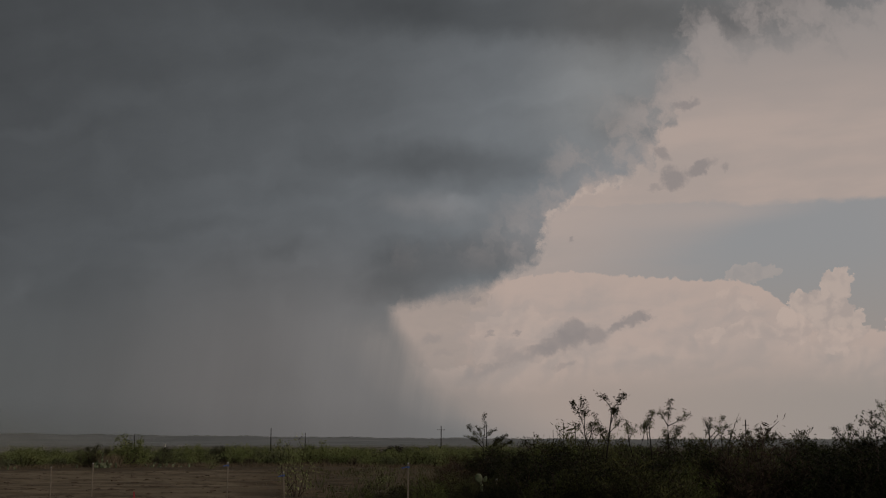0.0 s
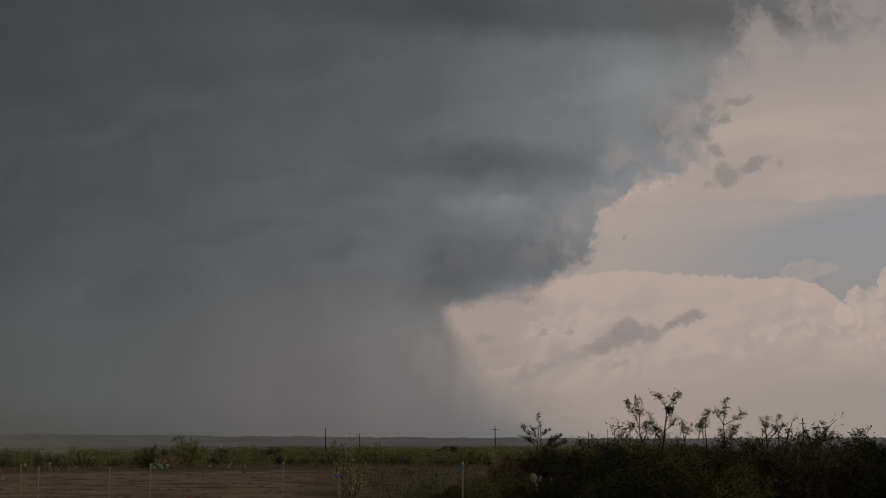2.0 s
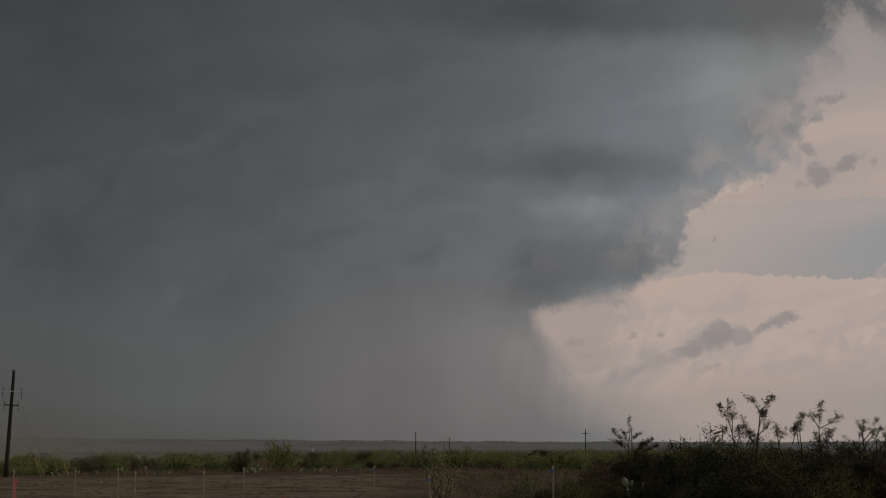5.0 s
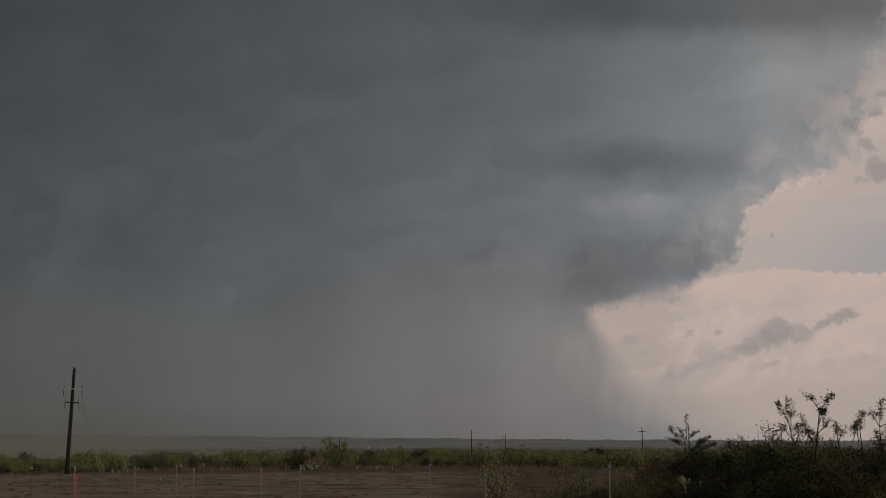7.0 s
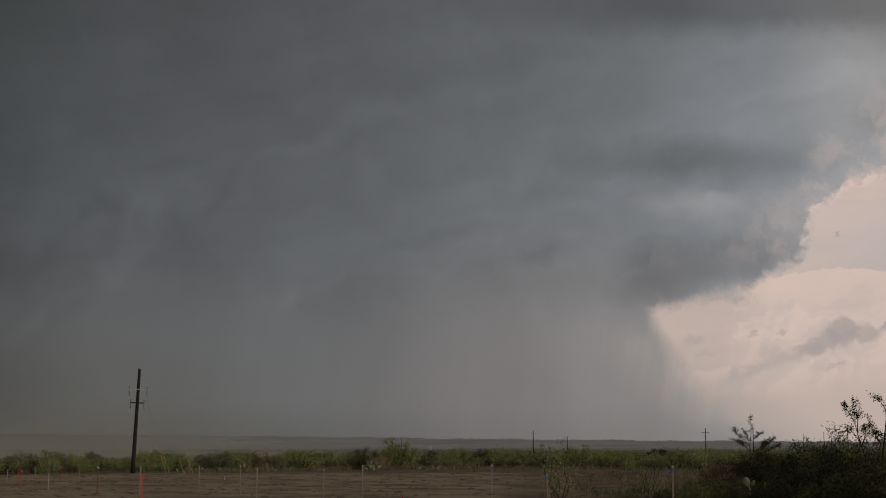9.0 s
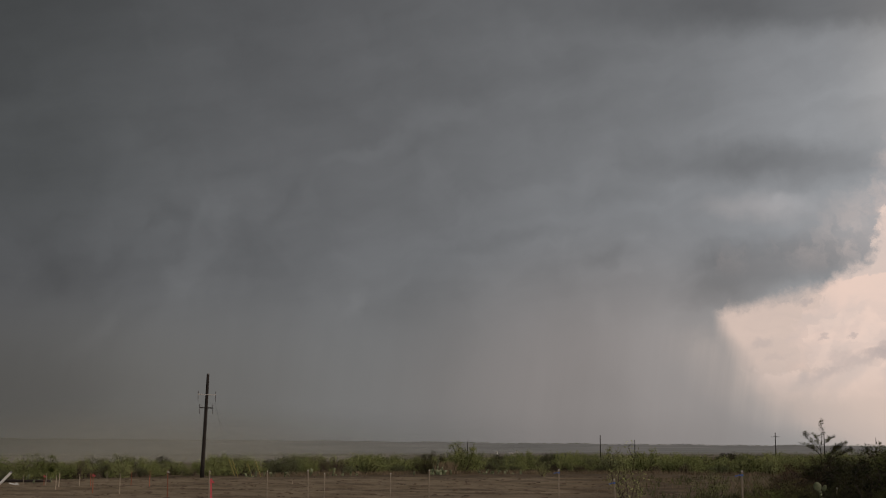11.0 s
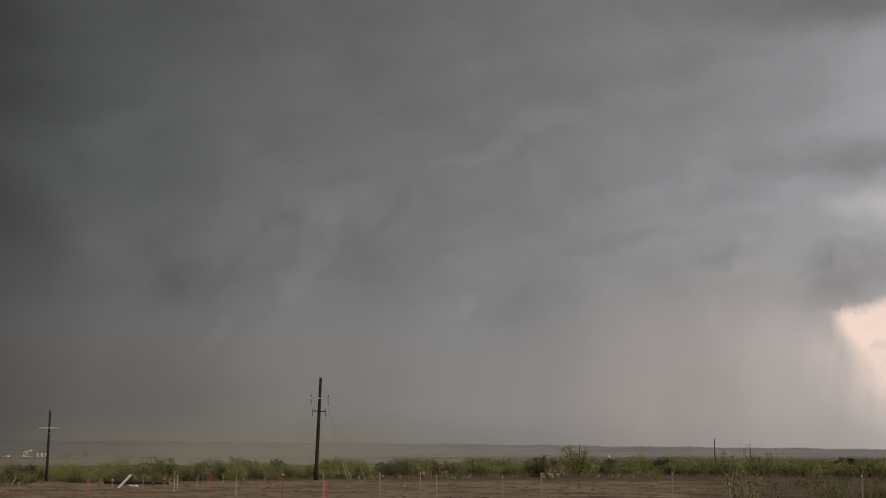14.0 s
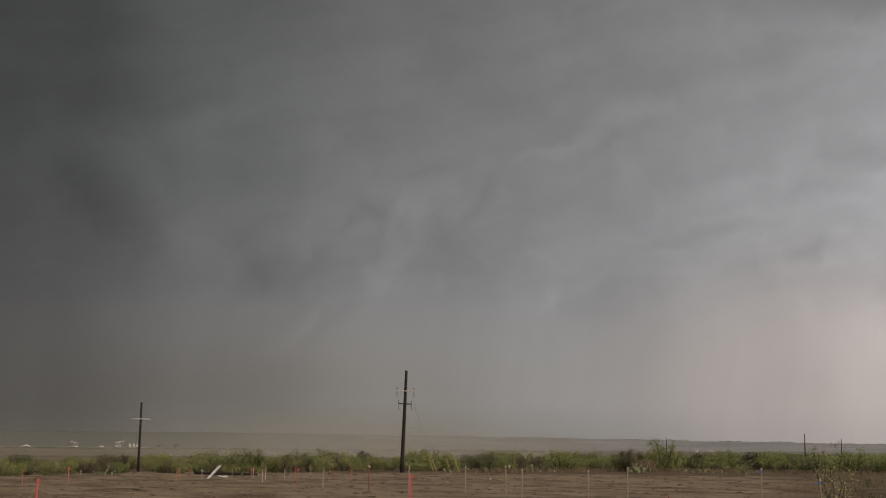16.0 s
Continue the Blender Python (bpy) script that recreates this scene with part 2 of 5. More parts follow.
# bands and patches: direction, size, slope, gain, hardness
for x, y, rx, ry, turn, s, core in [
    (-1.0, 12.15, 8.6, 1.25, -3, -0.21, 0.0), (1.2, 12.0, 5.6, 1.6, -3, -0.12, 0.0), (-7.0, 10.6, 4.0, 0.8, 6, -0.06, 0.0), (-0.2, 10.25, 3.2, 0.85, 0, 0.16, 0.0), (0.6, 10.2, 1.9, 0.6, 4, 0.10, 0.1), (3.2, 10.2, 1.8, 0.8, 0, 0.06, 0.0),
    (0.4, 7.8, 5.2, 1.75, 6, -0.26, 0.25), (-2.2, 6.5, 2.6, 0.8, 4, -0.14, 0.2), (-6.4, 8.1, 1.5, 0.8, 8, -0.10, 0.0), (-5.6, 8.6, 0.8, 0.5, 40, 0.08, 0.0), (-6.0, 7.5, 0.7, 0.45, 40, 0.06, 0.0),
    (6.6, 15.3, 5.0, 1.9, 4, 0.16, 0.0), (2.6, 14.4, 4.5, 0.8, 8, 0.07, 0.0), (7.7, 13.4, 1.3, 1.3, 30, -0.14, 0.1), (9.0, 13.1, 0.9, 0.8, 0, -0.10, 0.1), (8.6, 14.6, 1.4, 0.5, -8, -0.12, 0.1),
    (4.0, 18.3, 18.0, 1.9, -3, -0.38, 0.2), (5.6, 9.4, 1.0, 1.6, -30, 0.05, 0.0), (3.3, 8.9, 1.4, 0.8, 30, 0.10, 0.0),
    (-9.0, 11.0, 5.0, 0.7, 12, 0.05, 0.0), (-10.5, 9.0, 4.0, 0.6, 8, -0.10, 0.0), (-9.0, 16.2, 9.0, 1.5, 12, -0.12, 0.0), (-14.3, 14.2, 3.6, 0.8, 22, 0.08, 0.0), (-17.5, 12.7, 2.6, 0.5, 22, 0.09, 0.0), (-15.6, 12.7, 2.2, 0.4, 20, -0.06, 0.0),
    (-23.2, 10.1, 2.6, 1.9, 20, 0.16, 0.0), (-20.6, 10.4, 0.8, 1.9, -25, -0.07, 0.0), (-25.3, 9.7, 1.4, 0.8, 25, -0.07, 0.0), (-24.6, 7.6, 3.2, 1.0, 40, 0.12, 0.0), (-17.8, 6.4, 1.1, 0.8, 40, 0.09, 0.0),
    (-30.4, 7.1, 2.2, 1.1, -25, -0.09, 0.0), (-28.5, 9.2, 2.4, 1.4, 35, 0.13, 0.0), (-36.6, 9.6, 3.4, 1.7, -35, -0.16, 0.0), (-38.0, 11.0, 2.0, 2.0, 0, -0.10, 0.0), (-33.2, 8.6, 1.6, 1.4, -35, 0.07, 0.0), (-28.0, 5.2, 3.2, 0.7, 38, 0.08, 0.0),
    (-37.0, 15.0, 7.0, 4.0, 20, -0.12, 0.0), (-14.0, 5.0, 6.0, 3.0, 0, -0.05, 0.0), (-33.0, 1.5, 9.0, 4.5, 0, -0.09, 0.0), (-4.2, 3.4, 3.2, 3.6, 0, 0.05, 0.0),
]:
    level = W.mul(level, W.madd(W.blob(W.after(swirl, level), x, y, rx, ry, turn, core), s, 1.0))
cool = W.mix(W.ramp(el0, 1.0, 9.0), (0.975, 1.0, 1.005), (0.935, 1.0, 1.075))
cool = W.mix(W.mul(W.blob(flat, -6.0, 2.0, 13.0, 8.5, 0, 0.2), 0.68), cool, (1.07, 0.99, 0.97))
cool = W.mix(W.mul(W.ramp(az0, -16.0, -28.0), W.ramp(el0, 7.0, 0.0)), cool, (1.0, 1.0, 0.945))
cool = W.mix(W.mul(W.ramp(az0, -20.0, -34.0), W.ramp(el0, 6.0, 12.0)), cool, (0.91, 1.0, 1.06))
cool = W.mix(W.mul(W.ramp(az0, 2.0, 8.0), W.ramp(el0, 11.0, 14.0)), cool, (0.99, 1.0, 1.02))
storm_c = W.mix(W.mul(W.blob(swirl, -0.2, 10.1, 3.2, 0.9), 0.14), W.tint(cool, level), (0.40, 0.335, 0.31))

# its edge against the bright sky: the height of the cloud's base by direction, and the same line read the other way
LINE = [(-2.4, 4.9), (-2.2, 5.5), (-1.9, 5.85), (-0.6, 6.02), (0.4, 6.12), (1.9, 6.66), (2.75, 7.1), (3.7, 7.45), (3.95, 7.8), (4.25, 8.8), (4.95, 9.9), (5.9, 10.6), (6.9, 10.85), (8.3, 11.25), (9.1, 11.6), (9.5, 12.6), (9.9, 13.4), (10.3, 14.6), (10.8, 16.2), (12.0, 16.75), (20.0, 17.2), (40.0, 17.5)]
over = W.math("SUBTRACT", el, W.line(W.madd(lobes, -0.25, W.add(az, 0.1)), LINE))
inside = W.math("SUBTRACT", W.line(W.madd(lobes, 0.3, W.add(el, -0.12)), [(y, x) for x, y in LINE]), az)
gap = W.math("DIVIDE", W.mul(over, W.math("ABSOLUTE", inside)), W.math("SQRT", W.add(W.madd(over, over, W.mul(inside, inside)), 0.0004)))
tatter = W.noise(W.place(torn, turn=30, scale=(1.0, 1.3, 1)), 0.62, 6, 0.6)
gap = W.madd(W.mul(W.add(tatter, -0.5), W.line(el0, [(7.2, 0.0), (8.4, 1.1), (10.8, 0.9), (12.8, 2.2)])), 1.0, gap)
drip = W.noise(W.place(torn, scale=(0.9, 1.5, 1)), 0.75, 4, 0.5)
gap = W.madd(W.mul(W.add(drip, -0.5), W.mul(W.ramp(el0, 14.8, 16.2), W.ramp(az0, 9.5, 12.0))), 1.7, gap)
width = W.line(el0, [(5.0, 0.9), (6.4, 0.95), (7.1, 0.7), (10.6, 0.55), (11.6, 0.6), (13.0, 0.8), (15.0, 1.7), (17.0, 2.2)])
cover = W.ramp(W.math("DIVIDE", gap, width), -0.5, 0.5)
# thin, lit places in the ragged upper edge
cover = W.mul(cover, W.madd(W.mul(W.ramp(gap, 2.6, 0.3), W.mul(W.ramp(el0, 9.0, 13.0), W.ramp(tatter, 0.6, 0.42))), -0.30, 1.0))
# the soft slanting curtain of rain below, with a paler shaft in front of it
drift = W.madd(W.add(fall, -0.5), 0.7, W.madd(W.add(n1[0], -0.5), 1.0, az0))
rain = W.math("SUBTRACT", W.line(el0, [(0.0, 4.0), (0.35, 3.2), (1.05, 1.6), (2.26, -0.1), (3.5, -1.1), (4.7, -1.85), (5.6, -2.2)]), drift)
curtain = W.ramp(W.math("DIVIDE", rain, W.line(el0, [(0.0, 3.2), (1.5, 2.3), (3.0, 1.5), (5.4, 0.6)])), -0.7, 0.7)
curtain = W.math("MAXIMUM", curtain, W.mul(W.ramp(rain, -4.5, 0.2, 0.0, 0.38), W.ramp(el0, 4.5, 1.5)))
curtain = W.mul(curtain, W.ramp(el0, 6.3, 5.7))
shaft = W.mul(W.mul(W.ramp(rain, -0.4, 0.3), W.ramp(rain, 3.4, 0.6)), W.ramp(el, 5.6, 3.8))
storm_c = W.mix(W.mul(shaft, W.ramp(fall, 0.3, 0.7, 0.22, 0.34)), storm_c, (0.40, 0.345, 0.315))
cover = W.math("MAXIMUM", cover, curtain)
# the cloud thins towards its lit edge
thin = W.mul(W.ramp(gap, 2.6, 0.1), W.mul(W.ramp(el0, 6.9, 8.6), W.ramp(tatter, 0.62, 0.38, 0.28, 0.62)))
storm_c = W.mix(thin, storm_c, (0.40, 0.35, 0.335))
sky = W.mix(cover, sky, storm_c)
# bright rims where the sun catches the cloud's edge
rim = W.mul(W.mul(W.ramp(gap, -0.4, -0.08), W.ramp(gap, 0.22, 0.0)), W.mul(W.blob(flat, 6.3, 9.6, 4.6, 2.8, 45), W.ramp(n2[2], 0.46, 0.6)))
sky = W.mix(W.mul(rim, 0.7), sky, (0.66, 0.53, 0.46))
# behind the camera the storm ends in broken bright cloud
rear = W.mix(W.ramp(W.noise(flat, 0.06, 5, 0.55), 0.35, 0.65), clear, PINK)
sky = W.mix(W.ramp(W.math("ABSOLUTE", W.add(az0, -100.0)), 60.0, 85.0), rear, sky)
ground_glow = W.mix(W.ramp(el0, -0.6, -3.0), sky, (0.06, 0.055, 0.045))

out = world.node_tree.nodes.new("ShaderNodeOutputWorld")
bg = world.node_tree.nodes.new("ShaderNodeBackground")
bg.inputs[1].default_value = 1.0
W.link(ground_glow, bg.inputs[0])
W.link(bg.outputs[0], out.inputs[0])

sun = new("sun", bpy.data.lights.new("sun", "SUN"))
sun.data.energy, sun.data.angle, sun.data.color = 0.5, radians(12), (1.0, 0.9, 0.8)
a, e = radians(SUN_AZ), radians(SUN_EL)
sun.matrix_world = look((sin(a) * cos(e) * 50, cos(a) * cos(e) * 50, sin(e) * 50), (0, 0, 0))


# ------------------------------------------------------------------ materials
def material(name, dark, light, scale=4.0, fine=30.0, rough=0.8, metal=0.0, bump=0.2, spread=0.0, leaf=0.0, low=0.35, high=0.85):
    """Two colours mixed by noise at two sizes, with relief; spread: how far single objects or leaves differ in brightness."""
    m = bpy.data.materials.new(name)
    m.use_nodes = True
    t = m.node_tree
    k = Nodes(t)
    b = t.nodes["Principled BSDF"]
    co = t.nodes.new("ShaderNodeTexCoord").outputs["Object"]
    big, small = k.noise(co, scale, 4, 0.55), k.noise(co, fine, 4, 0.6)
    f = k.ramp(k.madd(small, 0.5, k.mul(big, 0.7)), low, high)
    c = k.mix(f, dark, light)
    if spread:
        rnd = t.nodes.new("ShaderNodeObjectInfo").outputs["Random"]
        c = k.tint(c, k.ramp(rnd, 0, 1, 1 - spread, 1 + spread, False))
    if leaf:
        isl = t.nodes.new("ShaderNodeNewGeometry").outputs["Random Per Island"]
        c = k.tint(c, k.ramp(isl, 0, 1, 1 - leaf, 1 + leaf, False))
    k.link(c, b.inputs["Base Color"])
    b.inputs["Roughness"].default_value, b.inputs["Metallic"].default_value = rough, metal
    b.inputs["Specular IOR Level"].default_value = 0.3 if bump else 0.04
    if not bump:
        # foliage: small leaflets scatter, so that a spray takes the light from above
        up = t.nodes.new("ShaderNodeVectorMath")
        up.operation = "MULTIPLY_ADD"
        k.link(t.nodes.new("ShaderNodeNewGeometry").outputs["Normal"], up.inputs[0])
        up.inputs[1].default_value, up.inputs[2].default_value = (0.55, 0.55, 0.55), (0.0, 0.0, 0.62)
        unit = t.nodes.new("ShaderNodeVectorMath")
        unit.operation = "NORMALIZE"
        k.link(up.outputs[0], unit.inputs[0])
        k.link(unit.outputs[0], b.inputs["Normal"])
    if bump:
        n = t.nodes.new("ShaderNodeBump")
        n.inputs["Strength"].default_value, n.inputs["Distance"].default_value = bump, 0.02
        k.link(small, n.inputs["Height"])
        k.link(n.outputs[0], b.inputs["Normal"])
    return m


MAT = {
    "bark_dark": material("bark_dark", (0.010, 0.008, 0.006), (0.028, 0.021, 0.016), 3, 40),
    "bark": material("bark", (0.035, 0.026, 0.02), (0.10, 0.075, 0.055), 3, 40),
    "leaf": material("leaf", (0.125, 0.155, 0.05), (0.265, 0.285, 0.105), 0.8, 6, 0.6, bump=0, spread=0.22, leaf=0.4),
    # leaf_dark carries the dimness of the near bushes in its colour
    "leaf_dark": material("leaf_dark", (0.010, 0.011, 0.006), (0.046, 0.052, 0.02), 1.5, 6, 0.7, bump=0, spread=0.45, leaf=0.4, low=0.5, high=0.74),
    "leaf_pale": material("leaf_pale", (0.165, 0.19, 0.07), (0.305, 0.32, 0.135), 0.8, 6, 0.7, bump=0, spread=0.2, leaf=0.4),
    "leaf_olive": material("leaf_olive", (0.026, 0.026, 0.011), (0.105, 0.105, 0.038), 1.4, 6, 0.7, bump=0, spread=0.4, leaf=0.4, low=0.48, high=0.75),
    "leaf_mid": material("leaf_mid", (0.06, 0.075, 0.02), (0.14, 0.155, 0.05), 0.8, 6, 0.7, bump=0, spread=0.25, leaf=0.45),
    "russet": material("russet", (0.085, 0.05, 0.032), (0.17, 0.105, 0.07), 0.8, 6, 0.8, bump=0, leaf=0.4),
    "brush_dark": material("brush_dark", (0.035, 0.025, 0.018), (0.085, 0.06, 0.04), 0.8, 6, 0.8, bump=0, spread=0.2, leaf=0.4),
    "leaf_grey": material("leaf_grey", (0.085, 0.098, 0.05), (0.16, 0.172, 0.085), 0.8, 6, 0.7, bump=0, spread=0.2, leaf=0.4),
    "brush": material("brush", (0.075, 0.06, 0.04), (0.14, 0.11, 0.075), 0.8, 6, 0.8, bump=0, spread=0.2, leaf=0.4),
    "straw": material("straw", (0.12, 0.092, 0.056), (0.22, 0.172, 0.11), 0.6, 5, 0.8, bump=0, spread=0.2, leaf=0.35),
    "weed": material("weed", (0.05, 0.065, 0.025), (0.12, 0.125, 0.055), 0.6, 5, 0.8, bump=0, leaf=0.4),
    "pad": material("pad", (0.10, 0.13, 0.06), (0.25, 0.27, 0.16), 5, 50, 0.55, spread=0.2),
    "pole_wood": material("pole_wood", (0.012, 0.010, 0.009), (0.03, 0.024, 0.02), 1.5, 18, 0.85),
    "grey_arm": material("grey_arm", (0.30, 0.30, 0.29), (0.46, 0.45, 0.43), 3, 30, 0.6),
    "steel": material("steel", (0.12, 0.12, 0.12), (0.24, 0.235, 0.23), 5, 40, 0.5, 0.4),
    "insulator": material("insulator", (0.09, 0.09, 0.095), (0.17, 0.17, 0.18), 8, 60, 0.3),
    "wire": material("wire", (0.05, 0.05, 0.05), (0.10, 0.10, 0.10), 8, 60, 0.5, 0.5),
    "lath": material("lath", (0.26, 0.21, 0.15), (0.42, 0.36, 0.28), 4, 50, 0.85, spread=0.2),
    "orange_lath": material("orange_lath", (0.24, 0.085, 0.05), (0.38, 0.15, 0.09), 4, 50, 0.8, spread=0.2),
    "pink": material("pink", (0.40, 0.055, 0.065), (0.56, 0.10, 0.11), 4, 50, 0.6),
    "t_post": material("t_post", (0.17, 0.14, 0.105), (0.30, 0.25, 0.19), 4, 40, 0.85),
    "white_tip": material("white_tip", (0.34, 0.32, 0.28), (0.48, 0.46, 0.42), 4, 40, 0.6),
    "yellow": material("yellow", (0.34, 0.27, 0.07), (0.46, 0.38, 0.13), 4, 40, 0.6),
    "blue": material("blue", (0.06, 0.10, 0.26), (0.10, 0.16, 0.38), 4, 40, 0.6),
    "white_paint": material("white_paint", (0.60, 0.60, 0.58), (0.78, 0.78, 0.76), 2, 20, 0.6),
    "dark_log": material("dark_log", (0.02, 0.016, 0.014), (0.05, 0.04, 0.034), 2, 20, 0.9),
    "caliche": material("caliche", (0.36, 0.33, 0.28), (0.50, 0.46, 0.40), 0.02, 0.3, 0.95),
    "tank": material("tank", (0.42, 0.40, 0.36), (0.58, 0.56, 0.51), 1, 10, 0.6),
    "dark_steel": material("dark_steel", (0.05, 0.05, 0.05), (0.11, 0.11, 0.11), 1, 10, 0.6, 0.3),
    "stone": material("stone", (0.085, 0.062, 0.044), (0.19, 0.142, 0.10), 5, 30, 0.95),
}


# ------------------------------------------------------------------ mesh helpers
class Mesh:
    """Collects vertices and faces of one part."""

    def __init__(self):
        self.v, self.f = [], []

    def tube(self, points, radii, sides=6, cap=True):
        start = len(self.v)
        pts = [Vector(p) for p in points]
        for i, p in enumerate(pts):
            d = (pts[min(i + 1, len(pts) - 1)] - pts[max(i - 1, 0)]).normalized()
            u = d.orthogonal().normalized()
            w = d.cross(u)
            for k in range(sides):
                an = 2 * pi * k / sides
                self.v.append(tuple(p + (u * cos(an) + w * sin(an)) * radii[i]))
        for i in range(len(pts) - 1):
            for k in range(sides):
                a0, b0 = start + i * sides + k, start + i * sides + (k + 1) % sides
                self.f.append((a0, b0, b0 + sides, a0 + sides))
        if cap:
            self.f.append(tuple(range(start + sides - 1, start - 1, -1)))
            self.f.append(tuple(range(start + (len(pts) - 1) * sides, start + len(pts) * sides)))
        return self

    def box(self, size, m=Matrix()):
        start = len(self.v)
        for x in (-0.5, 0.5):
            for y in (-0.5, 0.5):
                for z in (-0.5, 0.5):
                    self.v.append(tuple(m @ Vector((x * size[0], y * size[1], z * size[2]))))
        for q in ((0, 1, 3, 2), (4, 6, 7, 5), (0, 4, 5, 1), (2, 3, 7, 6), (0, 2, 6, 4), (1, 5, 7, 3)):
            self.f.append(tuple(start + i for i in q))
        return self

    def ball(self, centre, r, m=Matrix(), rings=6, sides=10):
        start = len(self.v)
        c = Vector(centre)
        for i in range(1, rings):
            ph = pi * i / rings
            for k in range(sides):
                th = 2 * pi * k / sides
                self.v.append(tuple(c + m @ Vector((r[0] * sin(ph) * cos(th), r[1] * sin(ph) * sin(th), r[2] * cos(ph)))))
        top, low = len(self.v), len(self.v) + 1
        self.v += [tuple(c + m @ Vector((0, 0, r[2]))), tuple(c + m @ Vector((0, 0, -r[2])))]
        for k in range(sides):
            n = (k + 1) % sides
            self.f.append((top, start + k, start + n))
            self.f.append((low, start + (rings - 2) * sides + n, start + (rings - 2) * sides + k))
            for i in range(rings - 2):
                a0 = start + i * sides
                self.f.append((a0 + k, a0 + sides + k, a0 + sides + n, a0 + n))
        return self

    def data(self, name, mat, smooth=False):
        d = bpy.data.meshes.new(name)
        d.from_pydata(self.v, [], self.f)
        d.materials.append(MAT[mat] if isinstance(mat, str) else mat)
        if smooth:
            d.polygons.foreach_set("use_smooth", [True] * len(d.polygons))
        return d


def thing(name, label, category, group="", m=None):
    ob = new(name)
    ob.empty_display_size = 0.2
    if m is not None:
        ob.matrix_basis = m
    return tagged(ob, label, category, group)


def part(name, mesh, mat, parent, label="", smooth=False):
    ob = new(name, mesh.data(name, mat, smooth))
    ob.parent = parent
    return tagged(ob, label)


# ------------------------------------------------------------------ ground
PROFILE_D = [0, 12, 25, 45, 65, 100, 131, 160, 220, 350, 800, 1500, 2500, 3300]
PROFILE_Z = [0.9, 0.85, 0.6, 0.2, 0.1, -0.08, -0.25, -0.38, -0.8, -1.8, -3.2, -4.8, -4.5, -3.0]
RIDGE_AZ = [-60, -42, -30, -18, -12, -6, 0, 6, 20, 40]
RIDGE_EL = [0.30, 0.34, 0.36, 0.27, 0.20, 0.14, 0.09, 0.06, 0.04, 0.05]


def step(x, a, b):
    t = np.clip((x - a) / (b - a), 0, 1)
    return t * t * (3 - 2 * t)


def height(d, az):
    """Height of the ground d metres from the camera's foot, towards az degrees."""
    d, az = np.asarray(d, float), np.asarray(az, float)
    z = np.interp(d, PROFILE_D, PROFILE_Z)
    z = z - 0.3 * step(-az, 26, 36) * step(d, 105, 140) * step(-d, -600, -250)
    crest = EYE + 4300 * np.tan(np.radians(np.interp(az, RIDGE_AZ, RIDGE_EL)))
    z = z + (crest - z) * step(d, 2600, 4300) - 30 * step(d, 4300, 4900)
    z = z + 1.6 * np.sin(az * 2.1) * np.sin(az * 0.77 + 1) * step(d, 3000, 4200)
    x, y = d * np.sin(np.radians(az)), d * np.cos(np.radians(az))
    z = z + 0.05 * np.sin(x * 0.31 + 1.3 * np.sin(y * 0.11)) * np.sin(y * 0.27) * step(d, 20, 40) * step(-d, -300, -150)
    row = step(d, 50, 60) * step(-d, -128, -118) * step(-az, 2, 9)
    z = z + row * (0.11 * np.sin(y * 1.15 + 0.6 * np.sin(x * 0.13)) * np.sin(x * 0.07 + y * 0.19) + 0.03 * np.sin(y * 2.9 + np.sin(x * 0.4)))
    return z


def spot(az, d, lift=0.0):
    return Vector((d * sin(radians(az)), d * cos(radians(az)), float(height(d, az)) + lift))


